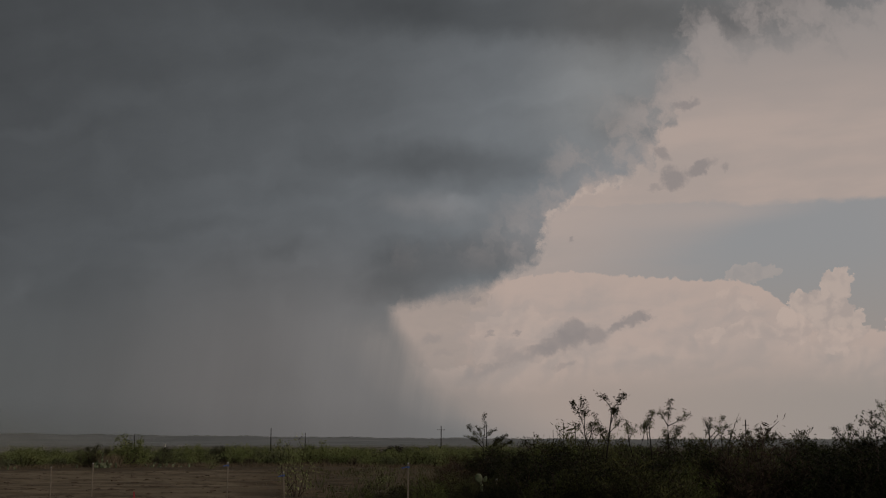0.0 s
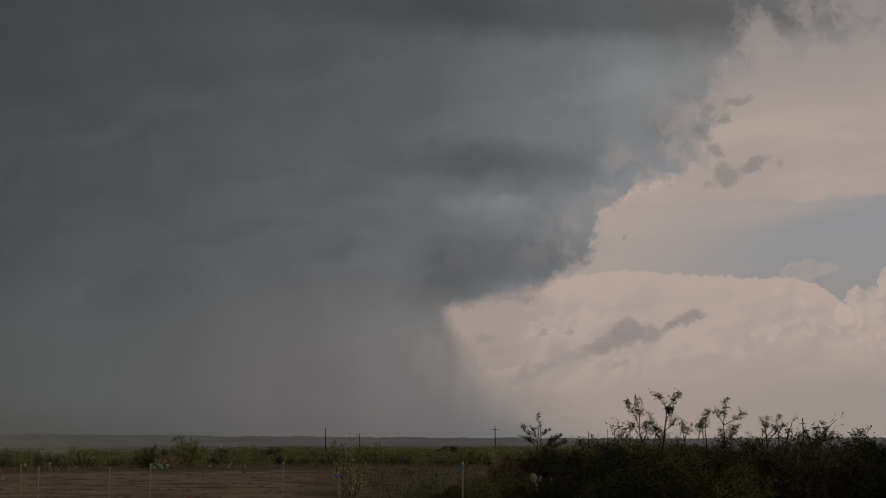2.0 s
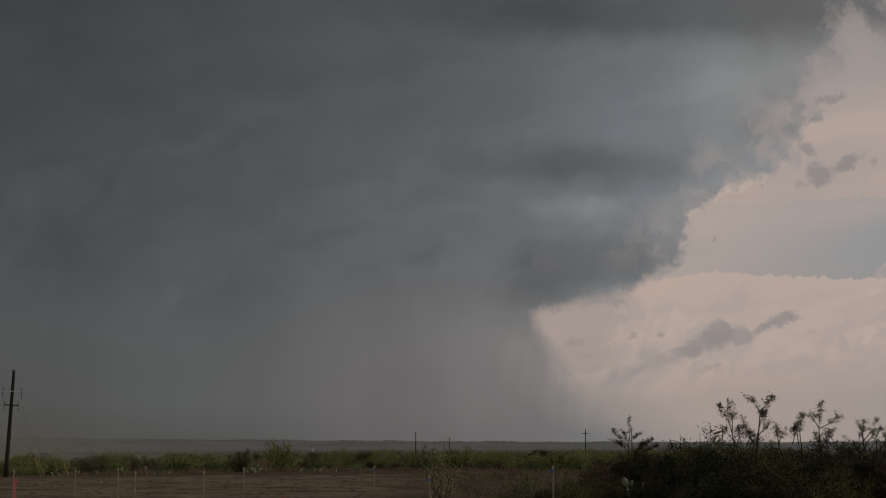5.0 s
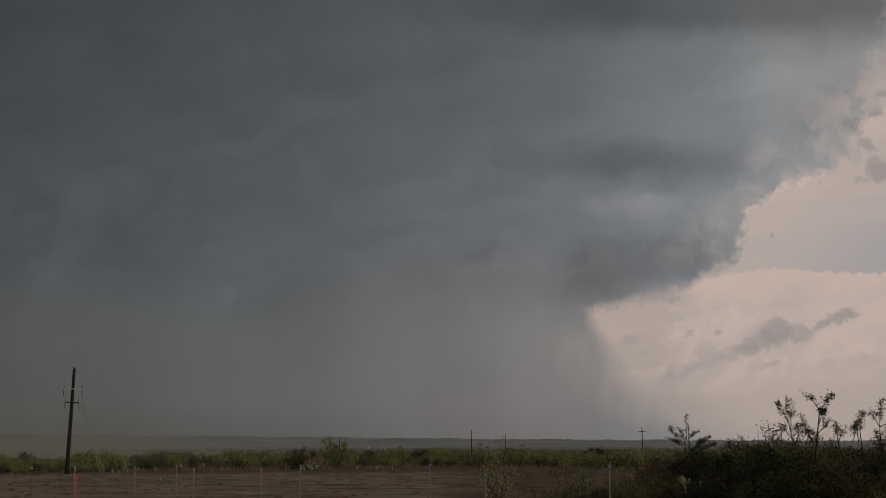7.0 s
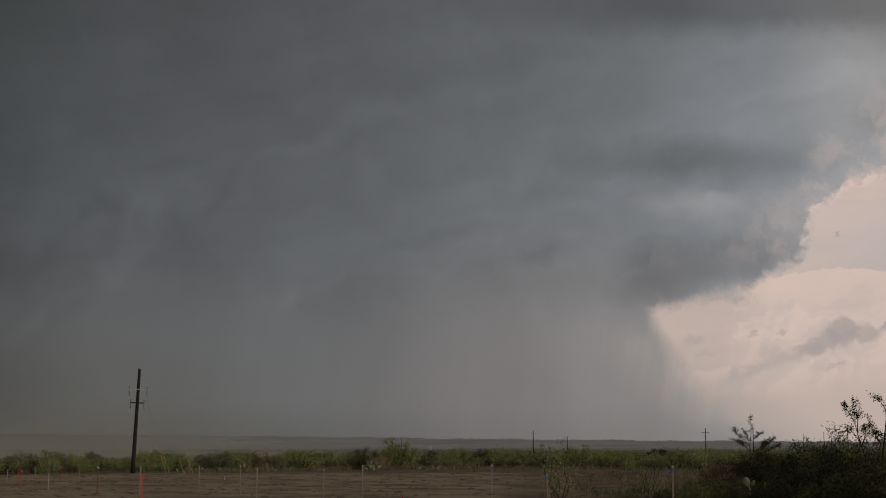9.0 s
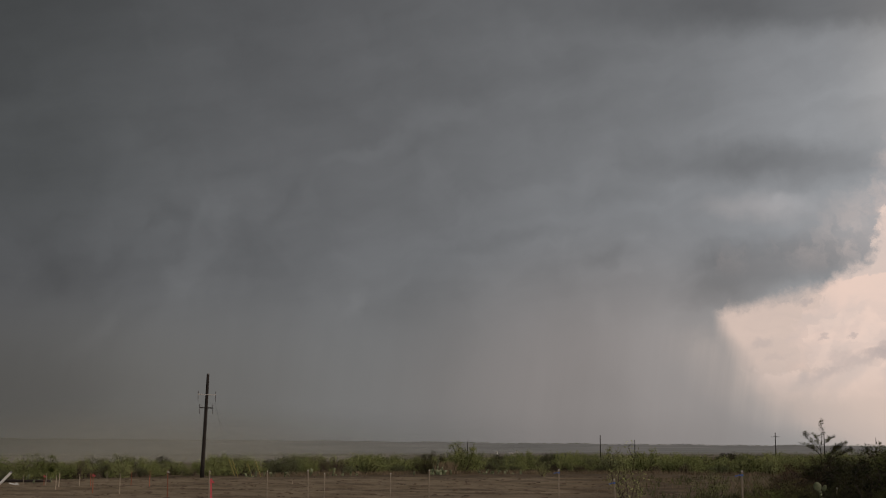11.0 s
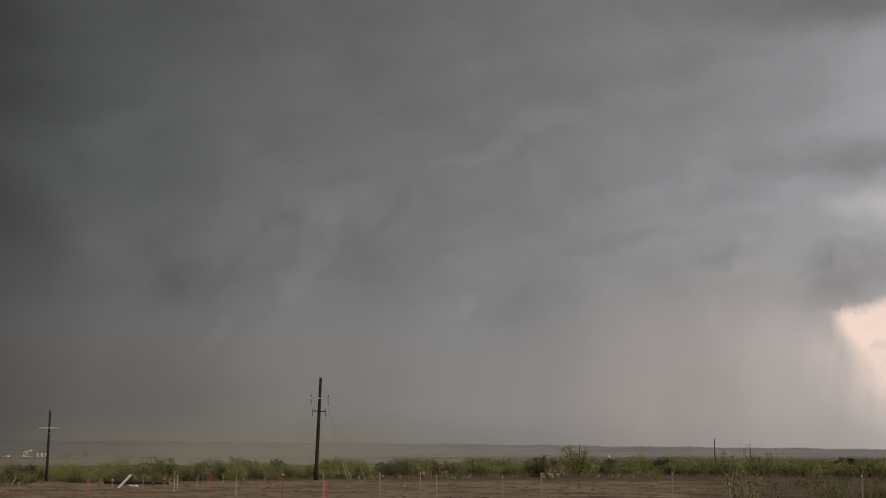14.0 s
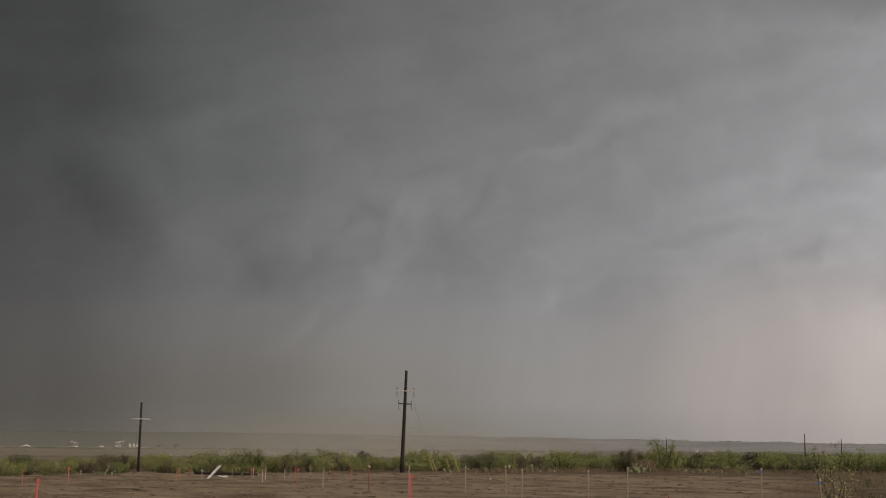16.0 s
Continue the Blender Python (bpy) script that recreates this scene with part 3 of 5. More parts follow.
def ground_material():
    m = bpy.data.materials.new("ground")
    m.use_nodes = True
    t = m.node_tree
    k = Nodes(t)
    b = t.nodes["Principled BSDF"]
    co = t.nodes.new("ShaderNodeTexCoord").outputs["Object"]
    x, y, z = k.split(co)
    d = k.math("SQRT", k.madd(x, x, k.mul(y, y)))
    az = k.mul(k.math("ARCTAN2", x, y), 180 / pi)
    big, mid, small = k.noise(co, 0.06, 4, 0.55), k.noise(co, 0.5, 4, 0.6), k.noise(co, 5.0, 4, 0.6)
    rows = k.noise(k.place(co, turn=-18, scale=(2.6, 0.9, 1)), 0.7, 5, 0.65, 0.3)
    clods = k.noise(k.place(co, scale=(2.2, 0.8, 1)), 1.3, 4, 0.65)
    dirt = k.mix(k.ramp(rows, 0.36, 0.62), (0.09, 0.066, 0.039), (0.215, 0.172, 0.115))
    dirt = k.mix(k.ramp(big, 0.35, 0.65, 0.0, 0.6), dirt, (0.212, 0.17, 0.112))
    # streaky soil tone that also paints the shadow lines of ruts into the dirt
    rut_shade = k.noise(k.place(co, turn=6, scale=(1.7, 1.0, 1)), 0.26, 6, 0.7, 0.4)
    dirt = k.mix(k.ramp(rut_shade, 0.5, 0.62, 0.0, 0.62), dirt, (0.062, 0.043, 0.026))
    dirt = k.mix(k.ramp(rut_shade, 0.42, 0.34, 0.0, 0.5), dirt, (0.26, 0.208, 0.139))
    dirt = k.mix(k.ramp(clods, 0.55, 0.68, 0.0, 0.6), dirt, (0.048, 0.033, 0.022))
    dirt = k.mix(k.ramp(small, 0.48, 0.66, 0.0, 0.4), dirt, (0.197, 0.155, 0.102))
    grass = k.mix(k.ramp(mid, 0.35, 0.65), (0.055, 0.04, 0.024), (0.135, 0.094, 0.054))
    grass = k.mix(k.ramp(small, 0.45, 0.7, 0.0, 0.6), grass, (0.05, 0.052, 0.022))
    inside = k.mul(k.ramp(k.madd(k.add(big, -0.5), 24.0, d), 118.0, 128.0, 1.0, 0.0), k.ramp(k.madd(k.add(mid, -0.5), 6.0, k.madd(k.add(big, -0.5), 8.0, az)), -10.5, -4.5, 1.0, 0.0))
    inside = k.mul(inside, k.ramp(k.madd(k.add(mid, -0.5), 8.0, d), 42.0, 52.0))
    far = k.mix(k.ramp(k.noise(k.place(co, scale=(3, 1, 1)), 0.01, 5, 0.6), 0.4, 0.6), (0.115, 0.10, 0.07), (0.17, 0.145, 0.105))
    # distance haze greys the ridge colour; its left end is darkened for storm shade
    hazed_hills = k.mix(k.ramp(k.madd(k.add(mid, -0.5), 6.0, az), -33.0, -20.0), (0.105, 0.11, 0.095), k.mix(k.ramp(k.noise(co, 0.004, 6, 0.65), 0.35, 0.65), (0.17, 0.18, 0.175), (0.25, 0.255, 0.245)))
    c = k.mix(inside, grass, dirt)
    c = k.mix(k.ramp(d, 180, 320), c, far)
    # paler with distance: the haze is part of the base colour
    c = k.mix(k.ramp(d, 900, 2400), c, hazed_hills)
    k.link(c, b.inputs["Base Color"])
    b.inputs["Roughness"].default_value = 0.95
    b.inputs["Specular IOR Level"].default_value = 0.15
    n = t.nodes.new("ShaderNodeBump")
    n.inputs["Strength"].default_value, n.inputs["Distance"].default_value = 0.8, 0.12
    k.link(k.madd(clods, 1.0, k.mul(small, 0.4)), n.inputs["Height"])
    k.link(n.outputs[0], b.inputs["Normal"])
    return m


def make_ground():
    d = np.concatenate([[0.3, 1, 2, 4, 7], np.arange(10, 50, 2.0), np.arange(50, 132, 0.45), np.geomspace(132, 4900, 90)])
    az = np.concatenate([np.arange(-180, -50, 5.0), np.arange(-50, 30, 0.25), np.arange(30, 180, 5.0)])
    dd, aa = np.meshgrid(d, az, indexing="ij")
    zz = height(dd, aa)
    xx, yy = dd * np.sin(np.radians(aa)), dd * np.cos(np.radians(aa))
    v = np.stack([xx, yy, zz], -1).reshape(-1, 3)
    n, m = len(d), len(az)
    i, j = np.meshgrid(np.arange(n - 1), np.arange(m), indexing="ij")
    j2 = (j + 1) % m
    f = np.stack([i * m + j, (i + 1) * m + j, (i + 1) * m + j2, i * m + j2], -1).reshape(-1, 4)
    data = bpy.data.meshes.new("ground")
    data.from_pydata(v.tolist(), [], f.tolist() + [list(range(m))])
    data.polygons.foreach_set("use_smooth", [True] * len(data.polygons))
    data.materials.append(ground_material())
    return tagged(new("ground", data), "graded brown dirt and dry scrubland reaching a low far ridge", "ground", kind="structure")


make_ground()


# ------------------------------------------------------------------ plants
def leaf_quads(rng, centres, length, width, droop=0.0, up=0.0):
    """One thin folded leaf spray per centre, in random directions."""
    n = len(centres)
    d = rng.normal(size=(n, 3))
    d[:, 2] = d[:, 2] * 0.7 - droop + up
    d /= np.linalg.norm(d, axis=1)[:, None]
    s = np.cross(d, rng.normal(size=(n, 3)))
    s /= np.linalg.norm(s, axis=1)[:, None] + 1e-9
    ln = length * rng.uniform(0.6, 1.3, (n, 1))
    wd = width * rng.uniform(0.6, 1.3, (n, 1))
    c = np.asarray(centres)
    return np.stack([c, c + d * ln * 0.45 + s * wd * 0.5, c + d * ln, c + d * ln * 0.45 - s * wd * 0.5], 1).reshape(-1, 3)


def quad_mesh(v):
    me = Mesh()
    me.v = v.tolist()
    me.f = np.arange(len(v)).reshape(-1, 4).tolist()
    return me


def grow(rng, tall, wide, stems, leaves, leaf_len, leaf_wid, lean=0.6, airy=0.5, base=0.05, thick=0.035, up=0.0):
    """A many-stemmed shrub: tapered stems that fork into twigs, with leaf sprays along the twigs."""
    wood = Mesh()
    twig_pts = []
    for _ in range(stems):
        an = rng.uniform(0, 2 * pi)
        out = rng.uniform(0.15, 1.0) ** 0.7
        top = np.array([cos(an) * out * wide * 0.5, sin(an) * out * wide * 0.5, tall * (1.0 - 0.45 * out ** 2) * rng.uniform(0.75, 1.0)])
        root = np.array([cos(an) * base * 3, sin(an) * base * 3, -0.15]) * rng.uniform(0.3, 1.2)
        root[2] = -0.15
        ts = np.linspace(0, 1, 6)
        stem = [root + (top - root) * np.array([t ** lean, t ** lean, t]) + rng.normal(size=3) * 0.035 * tall * (t > 0) for t in ts]
        r0 = thick * rng.uniform(0.7, 1.2)
        wood.tube(stem, [r0 * (1 - 0.82 * t) for t in ts], 5)
        for i in range(1, 6):
            for _ in range(3 if i > 1 else 1):
                p = stem[i] if i == 5 else stem[i] + (stem[i] - stem[i - 1]) * rng.uniform(-0.5, 0.3)
                a2 = an + rng.normal() * 1.3
                ln = wide * rng.uniform(0.10, 0.24) * (1.15 - 0.1 * i)
                tip = p + np.array([cos(a2) * ln, sin(a2) * ln, ln * rng.uniform(0.1, 1.1)])
                mid = (p + tip) / 2 + rng.normal(size=3) * 0.05 * ln + np.array([0, 0, 0.08 * ln])
                wood.tube([p, mid, tip], [r0 * 0.32, r0 * 0.2, r0 * 0.07], 4, False)
                for u in np.linspace(0.15, 1.05, 7):
                    twig_pts.append((1 - u) ** 2 * p + 2 * u * (1 - u) * mid + u * u * tip)
    twig_pts = np.array(twig_pts)
    pick = twig_pts[rng.integers(0, len(twig_pts), leaves)]
    centres = pick + rng.normal(size=(leaves, 3)) * (airy * 0.16 * wide / max(stems, 1) ** 0.5 + leaf_len * 0.4)
    centres[:, 2] = np.maximum(centres[:, 2], 0.05 * tall)
    return wood, leaf_quads(rng, centres, leaf_len, leaf_wid, 0.15, up)


def shrub(seed, label, category, group, tall, wide, stems, leaves, leaf_len, leaf_wid, mat="leaf", name="mesquite_bush", **kw):
    rng = np.random.default_rng(seed)
    wood, quads = grow(rng, tall, wide, stems, leaves, leaf_len, leaf_wid, **kw)
    ob = thing(name, label, category, group)
    part("trunk", wood, "bark", ob, "dark branching stems")
    part("crown", quad_mesh(quads), mat, ob)
    return ob


def stand(ob, az, d, size=1.0, turn=0.0, lift=-0.05):
    p = spot(az, d, lift)
    ob.matrix_basis = Matrix.Translation(p) @ Euler((0, 0, turn)).to_matrix().to_4x4() @ Matrix.Scale(size, 4)
    return ob


def stand_copy(ob, az, d, size=1.0, turn=0.0, lift=-0.05):
    p = spot(az, d, lift)
    new_ob = copy_thing(ob, Matrix.Identity(4))
    new_ob.matrix_basis = Matrix.Translation(p) @ Euler((0, 0, turn)).to_matrix().to_4x4() @ Matrix.Scale(size, 4)
    return new_ob


# the belt of scrub behind the dirt
BELT = "scrub belt behind the graded dirt"
kinds = [
    shrub(11, "yellow-green mesquite bush with feathery leaves in the scrub belt", "bush", BELT, 2.0, 3.2, 16, 2080, 0.19, 0.06, up=0.7),
    shrub(12, "yellow-green mesquite bush with feathery leaves in the scrub belt", "bush", BELT, 2.5, 3.0, 13, 1840, 0.19, 0.06, up=0.7),
    shrub(13, "low green mesquite bush with thin stems in the scrub belt", "bush", BELT, 1.5, 3.6, 16, 1840, 0.17, 0.058, up=0.6),
    shrub(14, "grey-green brush with pale fine leaves in the scrub belt", "bush", BELT, 1.4, 2.6, 16, 1760, 0.15, 0.05, "leaf_grey", "brush_bush", up=0.9),
    shrub(15, "dull brown half-bare brush in the scrub belt", "bush", BELT, 1.7, 2.4, 18, 880, 0.17, 0.035, "brush", "brush_bush", up=0.9),
    shrub(16, "airy taller mesquite bush with open crown in the scrub belt", "bush", BELT, 3.0, 3.0, 8, 1040, 0.19, 0.06, airy=0.3, up=0.5),
    shrub(17, "dark green dense brush in the scrub belt", "bush", BELT, 1.7, 2.8, 16, 1920, 0.15, 0.06, "leaf_dark", "brush_bush", up=0.4),
    shrub(18, "pale green feathery bush with arching shoots in the scrub belt", "bush", BELT, 2.2, 2.2, 18, 1520, 0.22, 0.05, "leaf_pale", "mesquite_bush", up=1.0),
]
rng = np.random.default_rng(5)
first = [True] * len(kinds)


def put(kind, az, d, size, turn):
    if first[kind]:
        first[kind] = False
        return stand(kinds[kind], az, d, size, turn)
    return stand_copy(kinds[kind], az, d, size, turn)


FRONT_AZ = [-46, -40, -34, -28, -22, -16, -10, -6, 0]
FRONT_D = [94, 98, 112, 124, 135, 149, 154, 152, 140]
for az in np.arange(-45.5, 9.0, 0.66):
    for layer, step_d in enumerate((3.0, 14.0, 30.0, 50.0)):
        a1 = az + rng.uniform(-0.4, 0.4)
        d = np.interp(a1, FRONT_AZ, FRONT_D) + step_d + rng.uniform(-4, 7)
        kind = int(rng.choice(8, p=[0.21, 0.14, 0.19, 0.13, 0.07, 0.05, 0.06, 0.15]))
        tall = [2.0, 2.5, 1.5, 1.4, 1.7, 3.0, 1.7, 2.2][kind]
        roof = EYE + d * tan(radians(float(np.interp(a1, [-46, -34, -26, -16, -9, 0], [-0.80, -0.74, -0.62, -0.46, -0.27, -0.22])) + rng.normal() * 0.17 - 0.2 * (layer == 0) * rng.random())) - float(height(d, a1))
        size = min(max(roof / tall, 0.35), 1.25)
        if abs(a1 + 35.1) < 0.5 and d < 141 or abs(a1 + 24.1) < 0.35 and d < 125:
            continue
        put(kind, a1, d, size, rng.uniform(0, 6.28))

# low brush that closes the foot of the belt
for az in np.arange(-44.0, -1.0, 0.55):
    a1 = az + rng.uniform(-0.25, 0.25)
    d = np.interp(a1, FRONT_AZ, FRONT_D) + rng.uniform(2.0, 8.0)
    if rng.random() < 0.8 and not (abs(a1 + 35.1) < 0.4 or abs(a1 + 24.1) < 0.3):
        put(int(rng.choice([2, 2, 0, 3, 4])), a1, d, rng.uniform(0.45, 0.75), rng.uniform(0, 6.28))


# ------------------------------------------------------------------ poles
def utility_pole(az, d, tall, lean, arms, label, girth=0.2, turn=0.0):
    ob = thing("utility_pole", label, "utility pole", "wooden power poles", Matrix.Translation(spot(az, d, -0.1)) @ Euler((0, radians(lean), radians(turn - az))).to_matrix().to_4x4())
    n = 9
    part("pole", Mesh().tube([(0, 0, tall * i / n) for i in range(n + 1)], [girth * (1 - 0.36 * i / n) for i in range(n + 1)], 12), "pole_wood", ob, "dark creosoted timber", True)
    part("cap", Mesh().tube([(0, 0, tall), (0, 0, tall + 0.08), (0, 0, tall + 0.12)], [girth * 0.58, girth * 0.58, girth * 0.3], 10), "steel", ob)
    for z, half, mat, drop, brace, pins in arms:
        arm = part("crossarm", Mesh().box((2 * half, 0.09, 0.095), pose(0, -0.17, z)), mat, ob, "pale fibreglass crossarm" if mat == "grey_arm" else "dark timber crossarm")
        part("bolt", Mesh().tube([(0, -0.26, z), (0, 0.2, z)], [0.025, 0.025], 6), "steel", arm)
        for s in (-1, 1):
            if drop:
                x = s * half * 0.96
                part("insulator", Mesh().tube([(x, -0.17, z - 0.05), (x, -0.17, z - 0.18), (x + 0.03, -0.17, z - 0.5), (x + 0.03, -0.17, z - drop)], [0.02, 0.038, 0.038, 0.02], 7), "insulator", arm)
            if pins:
                x = s * half * 0.95
                part("pin_insulator", Mesh().tube([(x, -0.17, z + 0.05), (x, -0.17, z + 0.16), (x, -0.17, z + 0.22), (x, -0.17, z + 0.32)], [0.025, 0.03, 0.06, 0.03], 7), "insulator", arm)
            if brace:
                part("brace", Mesh().tube([(s * half * 0.62, -0.17, z - 0.05), (0, -0.2, z - 0.62)], [0.025, 0.025], 5), "steel", arm)
    return ob


pole = utility_pole(-24.08, 124.0, 9.45, 1.9, [(7.6, 0.82, "grey_arm", 0.62, False, True), (6.4, 0.62, "pole_wood", 0.55, False, True)], "leaning dark wooden utility pole with two short crossarms")
utility_pole(-35.12, 140.0, 7.1, 0.6, [(5.4, 0.98, "grey_arm", 0, True, True)], "dark wooden utility pole with one pale braced crossarm", 0.15)

FAR = "distant power line"
for az, top, d, half in [(0.05, 0.63, 420, 1.2), (2.0, 0.66, 450, 0.0), (-7.2, 0.53, 430, 0.0), (-5.75, 0.32, 560, 0.0), (4.02, 0.41, 900, 0.5), (4.84, 0.46, 650, 0.0), (5.13, 0.43, 650, 0.0), (5.28, 0.57, 800, 0.4), (5.78, 0.66, 480, 0.5), (12.9, 0.87, 330, 0.8), (17.6, 0.45, 500, 0.0), (-12.85, 0.30, 640, 0.0)]:
    tall = EYE + d * tan(radians(top)) - float(height(d, az))
    ob = thing("utility_pole", "thin dark power pole far off above the scrub", "utility pole", FAR, Matrix.Translation(spot(az, d)) @ Euler((0, 0, radians(-az))).to_matrix().to_4x4())
    part("pole", Mesh().tube([(0, 0, -0.3), (0, 0, tall * 0.5), (0, 0, tall)], [0.17, 0.15, 0.12], 8), "pole_wood", ob)
    if half:
        part("crossarm", Mesh().box((2 * half, 0.12, 0.14), pose(0, -0.15, tall - 1.3)), "pole_wood", ob)


# guy wires with yellow guards, from the leaning pole down into the scrub
for az, d, hi, sag, along in [(-22.70, 127.0, 7.3, 0.9, 1.75), (-22.58, 127.6, 6.9, 1.1, 1.6), (-21.98, 126.5, 6.6, 1.0, 1.35), (-21.62, 126.5, 6.3, 1.0, 1.5)]:
    foot = spot(az, d)
    head = spot(-24.08, 124.0) + Vector((hi * sin(radians(1.9)) * cos(radians(24)) + 0.75, 0.3, hi))
    ob = thing("guy_wire", "slack steel guy wire with a yellow plastic guard", "guy wire", "guy wires of the leaning pole", Matrix.Translation(foot))
    run = head - foot
    part("wire", Mesh().tube([run * t - Vector((0, 0, sag * 4 * t * (1 - t))) for t in np.linspace(0, 1, 14)], [0.0035] * 14, 4), "wire", ob)
    left = Vector((-cos(radians(az)), sin(radians(az)), 0))
    part("guard", Mesh().tube([left * 0.36 * h + Vector((0, 0, h)) for h in np.linspace(0, along, 6)], [0.028] * 6, 7), "yellow", ob, "yellow plastic sleeve")
    part("anchor", Mesh().tube([(0, 0, -0.2), (0, 0, 0.12)], [0.03, 0.03], 6), "steel", ob)

# ------------------------------------------------------------------ stakes, posts and lumber on the dirt
rng = np.random.default_rng(21)


def lath(az, d, tall, mat, flag=None, wide=0.045, lean=None):
    lean = rng.normal() * 1.6 if lean is None else lean
    names = {"lath": "weathered wooden survey lath", "orange_lath": "orange painted wooden survey lath", "pink": "bright red plastic survey stake"}
    ob = thing("survey_stake", names[mat] + " driven into the graded dirt", "stake", "survey stakes", Matrix.Translation(spot(az, d)) @ Euler((radians(rng.normal() * 1.5), radians(lean), radians(-az + rng.uniform(-30, 30)))).to_matrix().to_4x4())
    me = Mesh().box((wide, 0.018, tall), pose(0, 0, tall / 2))
    me.v = [(x * (0.6 if z > tall * 0.99 else 1.0), y, z) for x, y, z in me.v]
    part("stake", me.box((wide * 0.5, 0.016, 0.3), pose(0, 0, -0.14)), mat, ob)
    if flag:
        part("flagging", Mesh().box((wide + 0.012, 0.03, 0.10), pose(0, 0, tall - 0.1)).box((0.11, 0.004, 0.055), pose(0.07, -0.02, tall - 0.13, 0, 25, 10)), flag, ob, "knotted ribbon of " + {"pink": "pink", "blue": "blue", "white_tip": "white"}[flag] + " flagging tape")
    return ob


for az, d, tall, mat, flag in [
    (-39.71, 77, 0.95, "orange_lath", None), (-39.12, 58, 0.85, "pink", "pink"), (-37.89, 77, 0.9, "orange_lath", "pink"), (-33.53, 92, 0.7, "orange_lath", None),
    (-33.42, 92, 0.8, "orange_lath", None), (-33.0, 98, 0.65, "orange_lath", "pink"), (-32.49, 93, 0.8, "lath", "white_tip"), (-31.25, 90, 0.88, "lath", None),
    (-30.44, 94, 0.7, "orange_lath", "pink"), (-30.37, 94, 0.8, "lath", None), (-29.97, 84, 0.92, "lath", None), (-29.85, 86, 0.88, "lath", None),
    (-29.04, 92.5, 0.8, "lath", None), (-28.59, 91, 0.83, "orange_lath", None), (-28.5, 77, 1.06, "orange_lath", "pink"), (-27.95, 102, 0.85, "lath", None),
    (-27.42, 73.5, 1.12, "lath", None), (-26.97, 94, 0.95, "orange_lath", None), (-26.22, 89.5, 1.04, "orange_lath", None), (-25.48, 66.8, 1.34, "orange_lath", "white_tip"),
    (-23.67, 52, 1.2, "pink", "pink"), (-12.8, 56, 0.24, "pink", None), (-20.3, 97, 0.35, "lath", None),
]:
    lath(az, d, tall, mat, flag, 0.055 if mat != "pink" else 0.085)


def fence_post(az, d, tall, lean=0.0, ribbon=None):
    label = "thin weathered wooden fence stake" + (" with a blue ribbon" if ribbon else "") + " on the dirt"
    ob = thing("fence_stake", label, "fence stake", "row of fence stakes", Matrix.Translation(spot(az, d)) @ Euler((0, radians(lean), radians(-az + 12))).to_matrix().to_4x4())
    part("stake", Mesh().box((0.052, 0.04, tall + 0.3), pose(0, 0, tall / 2 - 0.15)), "t_post", ob)
    part("tip", Mesh().box((0.056, 0.044, 0.05), pose(0, 0, tall - 0.028)), "white_tip", ob, "pale painted tip")
    part("nail", Mesh().tube([(0, -0.035, tall * 0.8), (0, 0.03, tall * 0.8)], [0.006, 0.006], 6), "steel", ob)
    if ribbon:
        part("ribbon", Mesh().box((0.075, 0.055, 0.07), pose(0, 0, tall - 0.14)).box((0.2, 0.004, 0.035), pose(-0.12, -0.02, tall - 0.15, 0, -12, 12)), ribbon, ob, "blue flagging ribbon")
    return ob


for az, d, tall, lean, ribbon in [
    (-23.77, 62, 1.32, 0.3, None), (-21.36, 67.2, 1.30, 0.5, None), (-19.62, 62.2, 1.38, -1.2, None), (-18.95, 58, 1.27, 0.5, None), (-16.14, 57, 1.24, 0.0, None),
    (-14.5, 58, 1.43, 0.6, None), (-8.98, 56, 1.50, 0.2, "blue"), (-6.58, 50, 1.20, -3.0, "blue"), (-1.36, 42, 1.51, 0.3, "blue"), (2.42, 47, 1.0, 0.0, None),
]:
    fence_post(az, d, tall, lean, ribbon)

# felled pole and offcuts at the edge of the scrub
a0, a1 = spot(-32.8, 106, 0.14), spot(-30.2, 103, 0.14)
ob = thing("timber_log", "dark felled utility pole lying on the dirt", "log", "", Matrix.Translation(a0))
part("log", Mesh().tube([(a1 - a0) * t for t in np.linspace(0, 1, 8)], np.linspace(0.11, 0.09, 8), 10), "dark_log", ob, "", True)
part("stub", Mesh().tube([Vector((0.1, 0, 0)), Vector((-0.02, -0.05, 0.35))], [0.07, 0.05], 7), "dark_log", ob)
ob = thing("leaning_beam", "white painted beam leaning on the felled pole", "beam", "", Matrix.Translation(spot(-32.25, 94.5)))
part("beam", Mesh().tube([(-0.03, 0, -0.04), (0.40, 0.15, 0.44), (0.80, 0.3, 0.90)], [0.085, 0.085, 0.085], 4), "white_paint", ob)
part("bracket", Mesh().box((0.14, 0.14, 0.05), pose(0.80, 0.3, 0.92, 0, 42, -20)), "steel", ob)
ob = thing("white_board", "short white board lying tilted on the dirt", "board", "", Matrix.Translation(spot(-31.6, 97, 0.06)))
part("board", Mesh().box((0.7, 0.2, 0.05), pose(0, 0, 0.05, 4, 12, 20)), "white_paint", ob)
part("batten", Mesh().box((0.2, 0.06, 0.1), pose(0.2, 0, 0.09, 0, 12, 20)), "white_paint", ob)

# ------------------------------------------------------------------ oil field across the plain
def strip(name, pts, wide, mat, label, cat, lift=0.5):
    """A band on the ground along (az, d) points."""
    me = Mesh()
    for az, d in pts:
        for s in (-0.5, 0.5):
            me.v.append(tuple(spot(az, d + s * wide, lift)))
    me.f = [(2 * i, 2 * i + 2, 2 * i + 3, 2 * i + 1) for i in range(len(pts) - 1)]
    return tagged(new(name, me.data(name, mat)), label, cat, kind="structure")


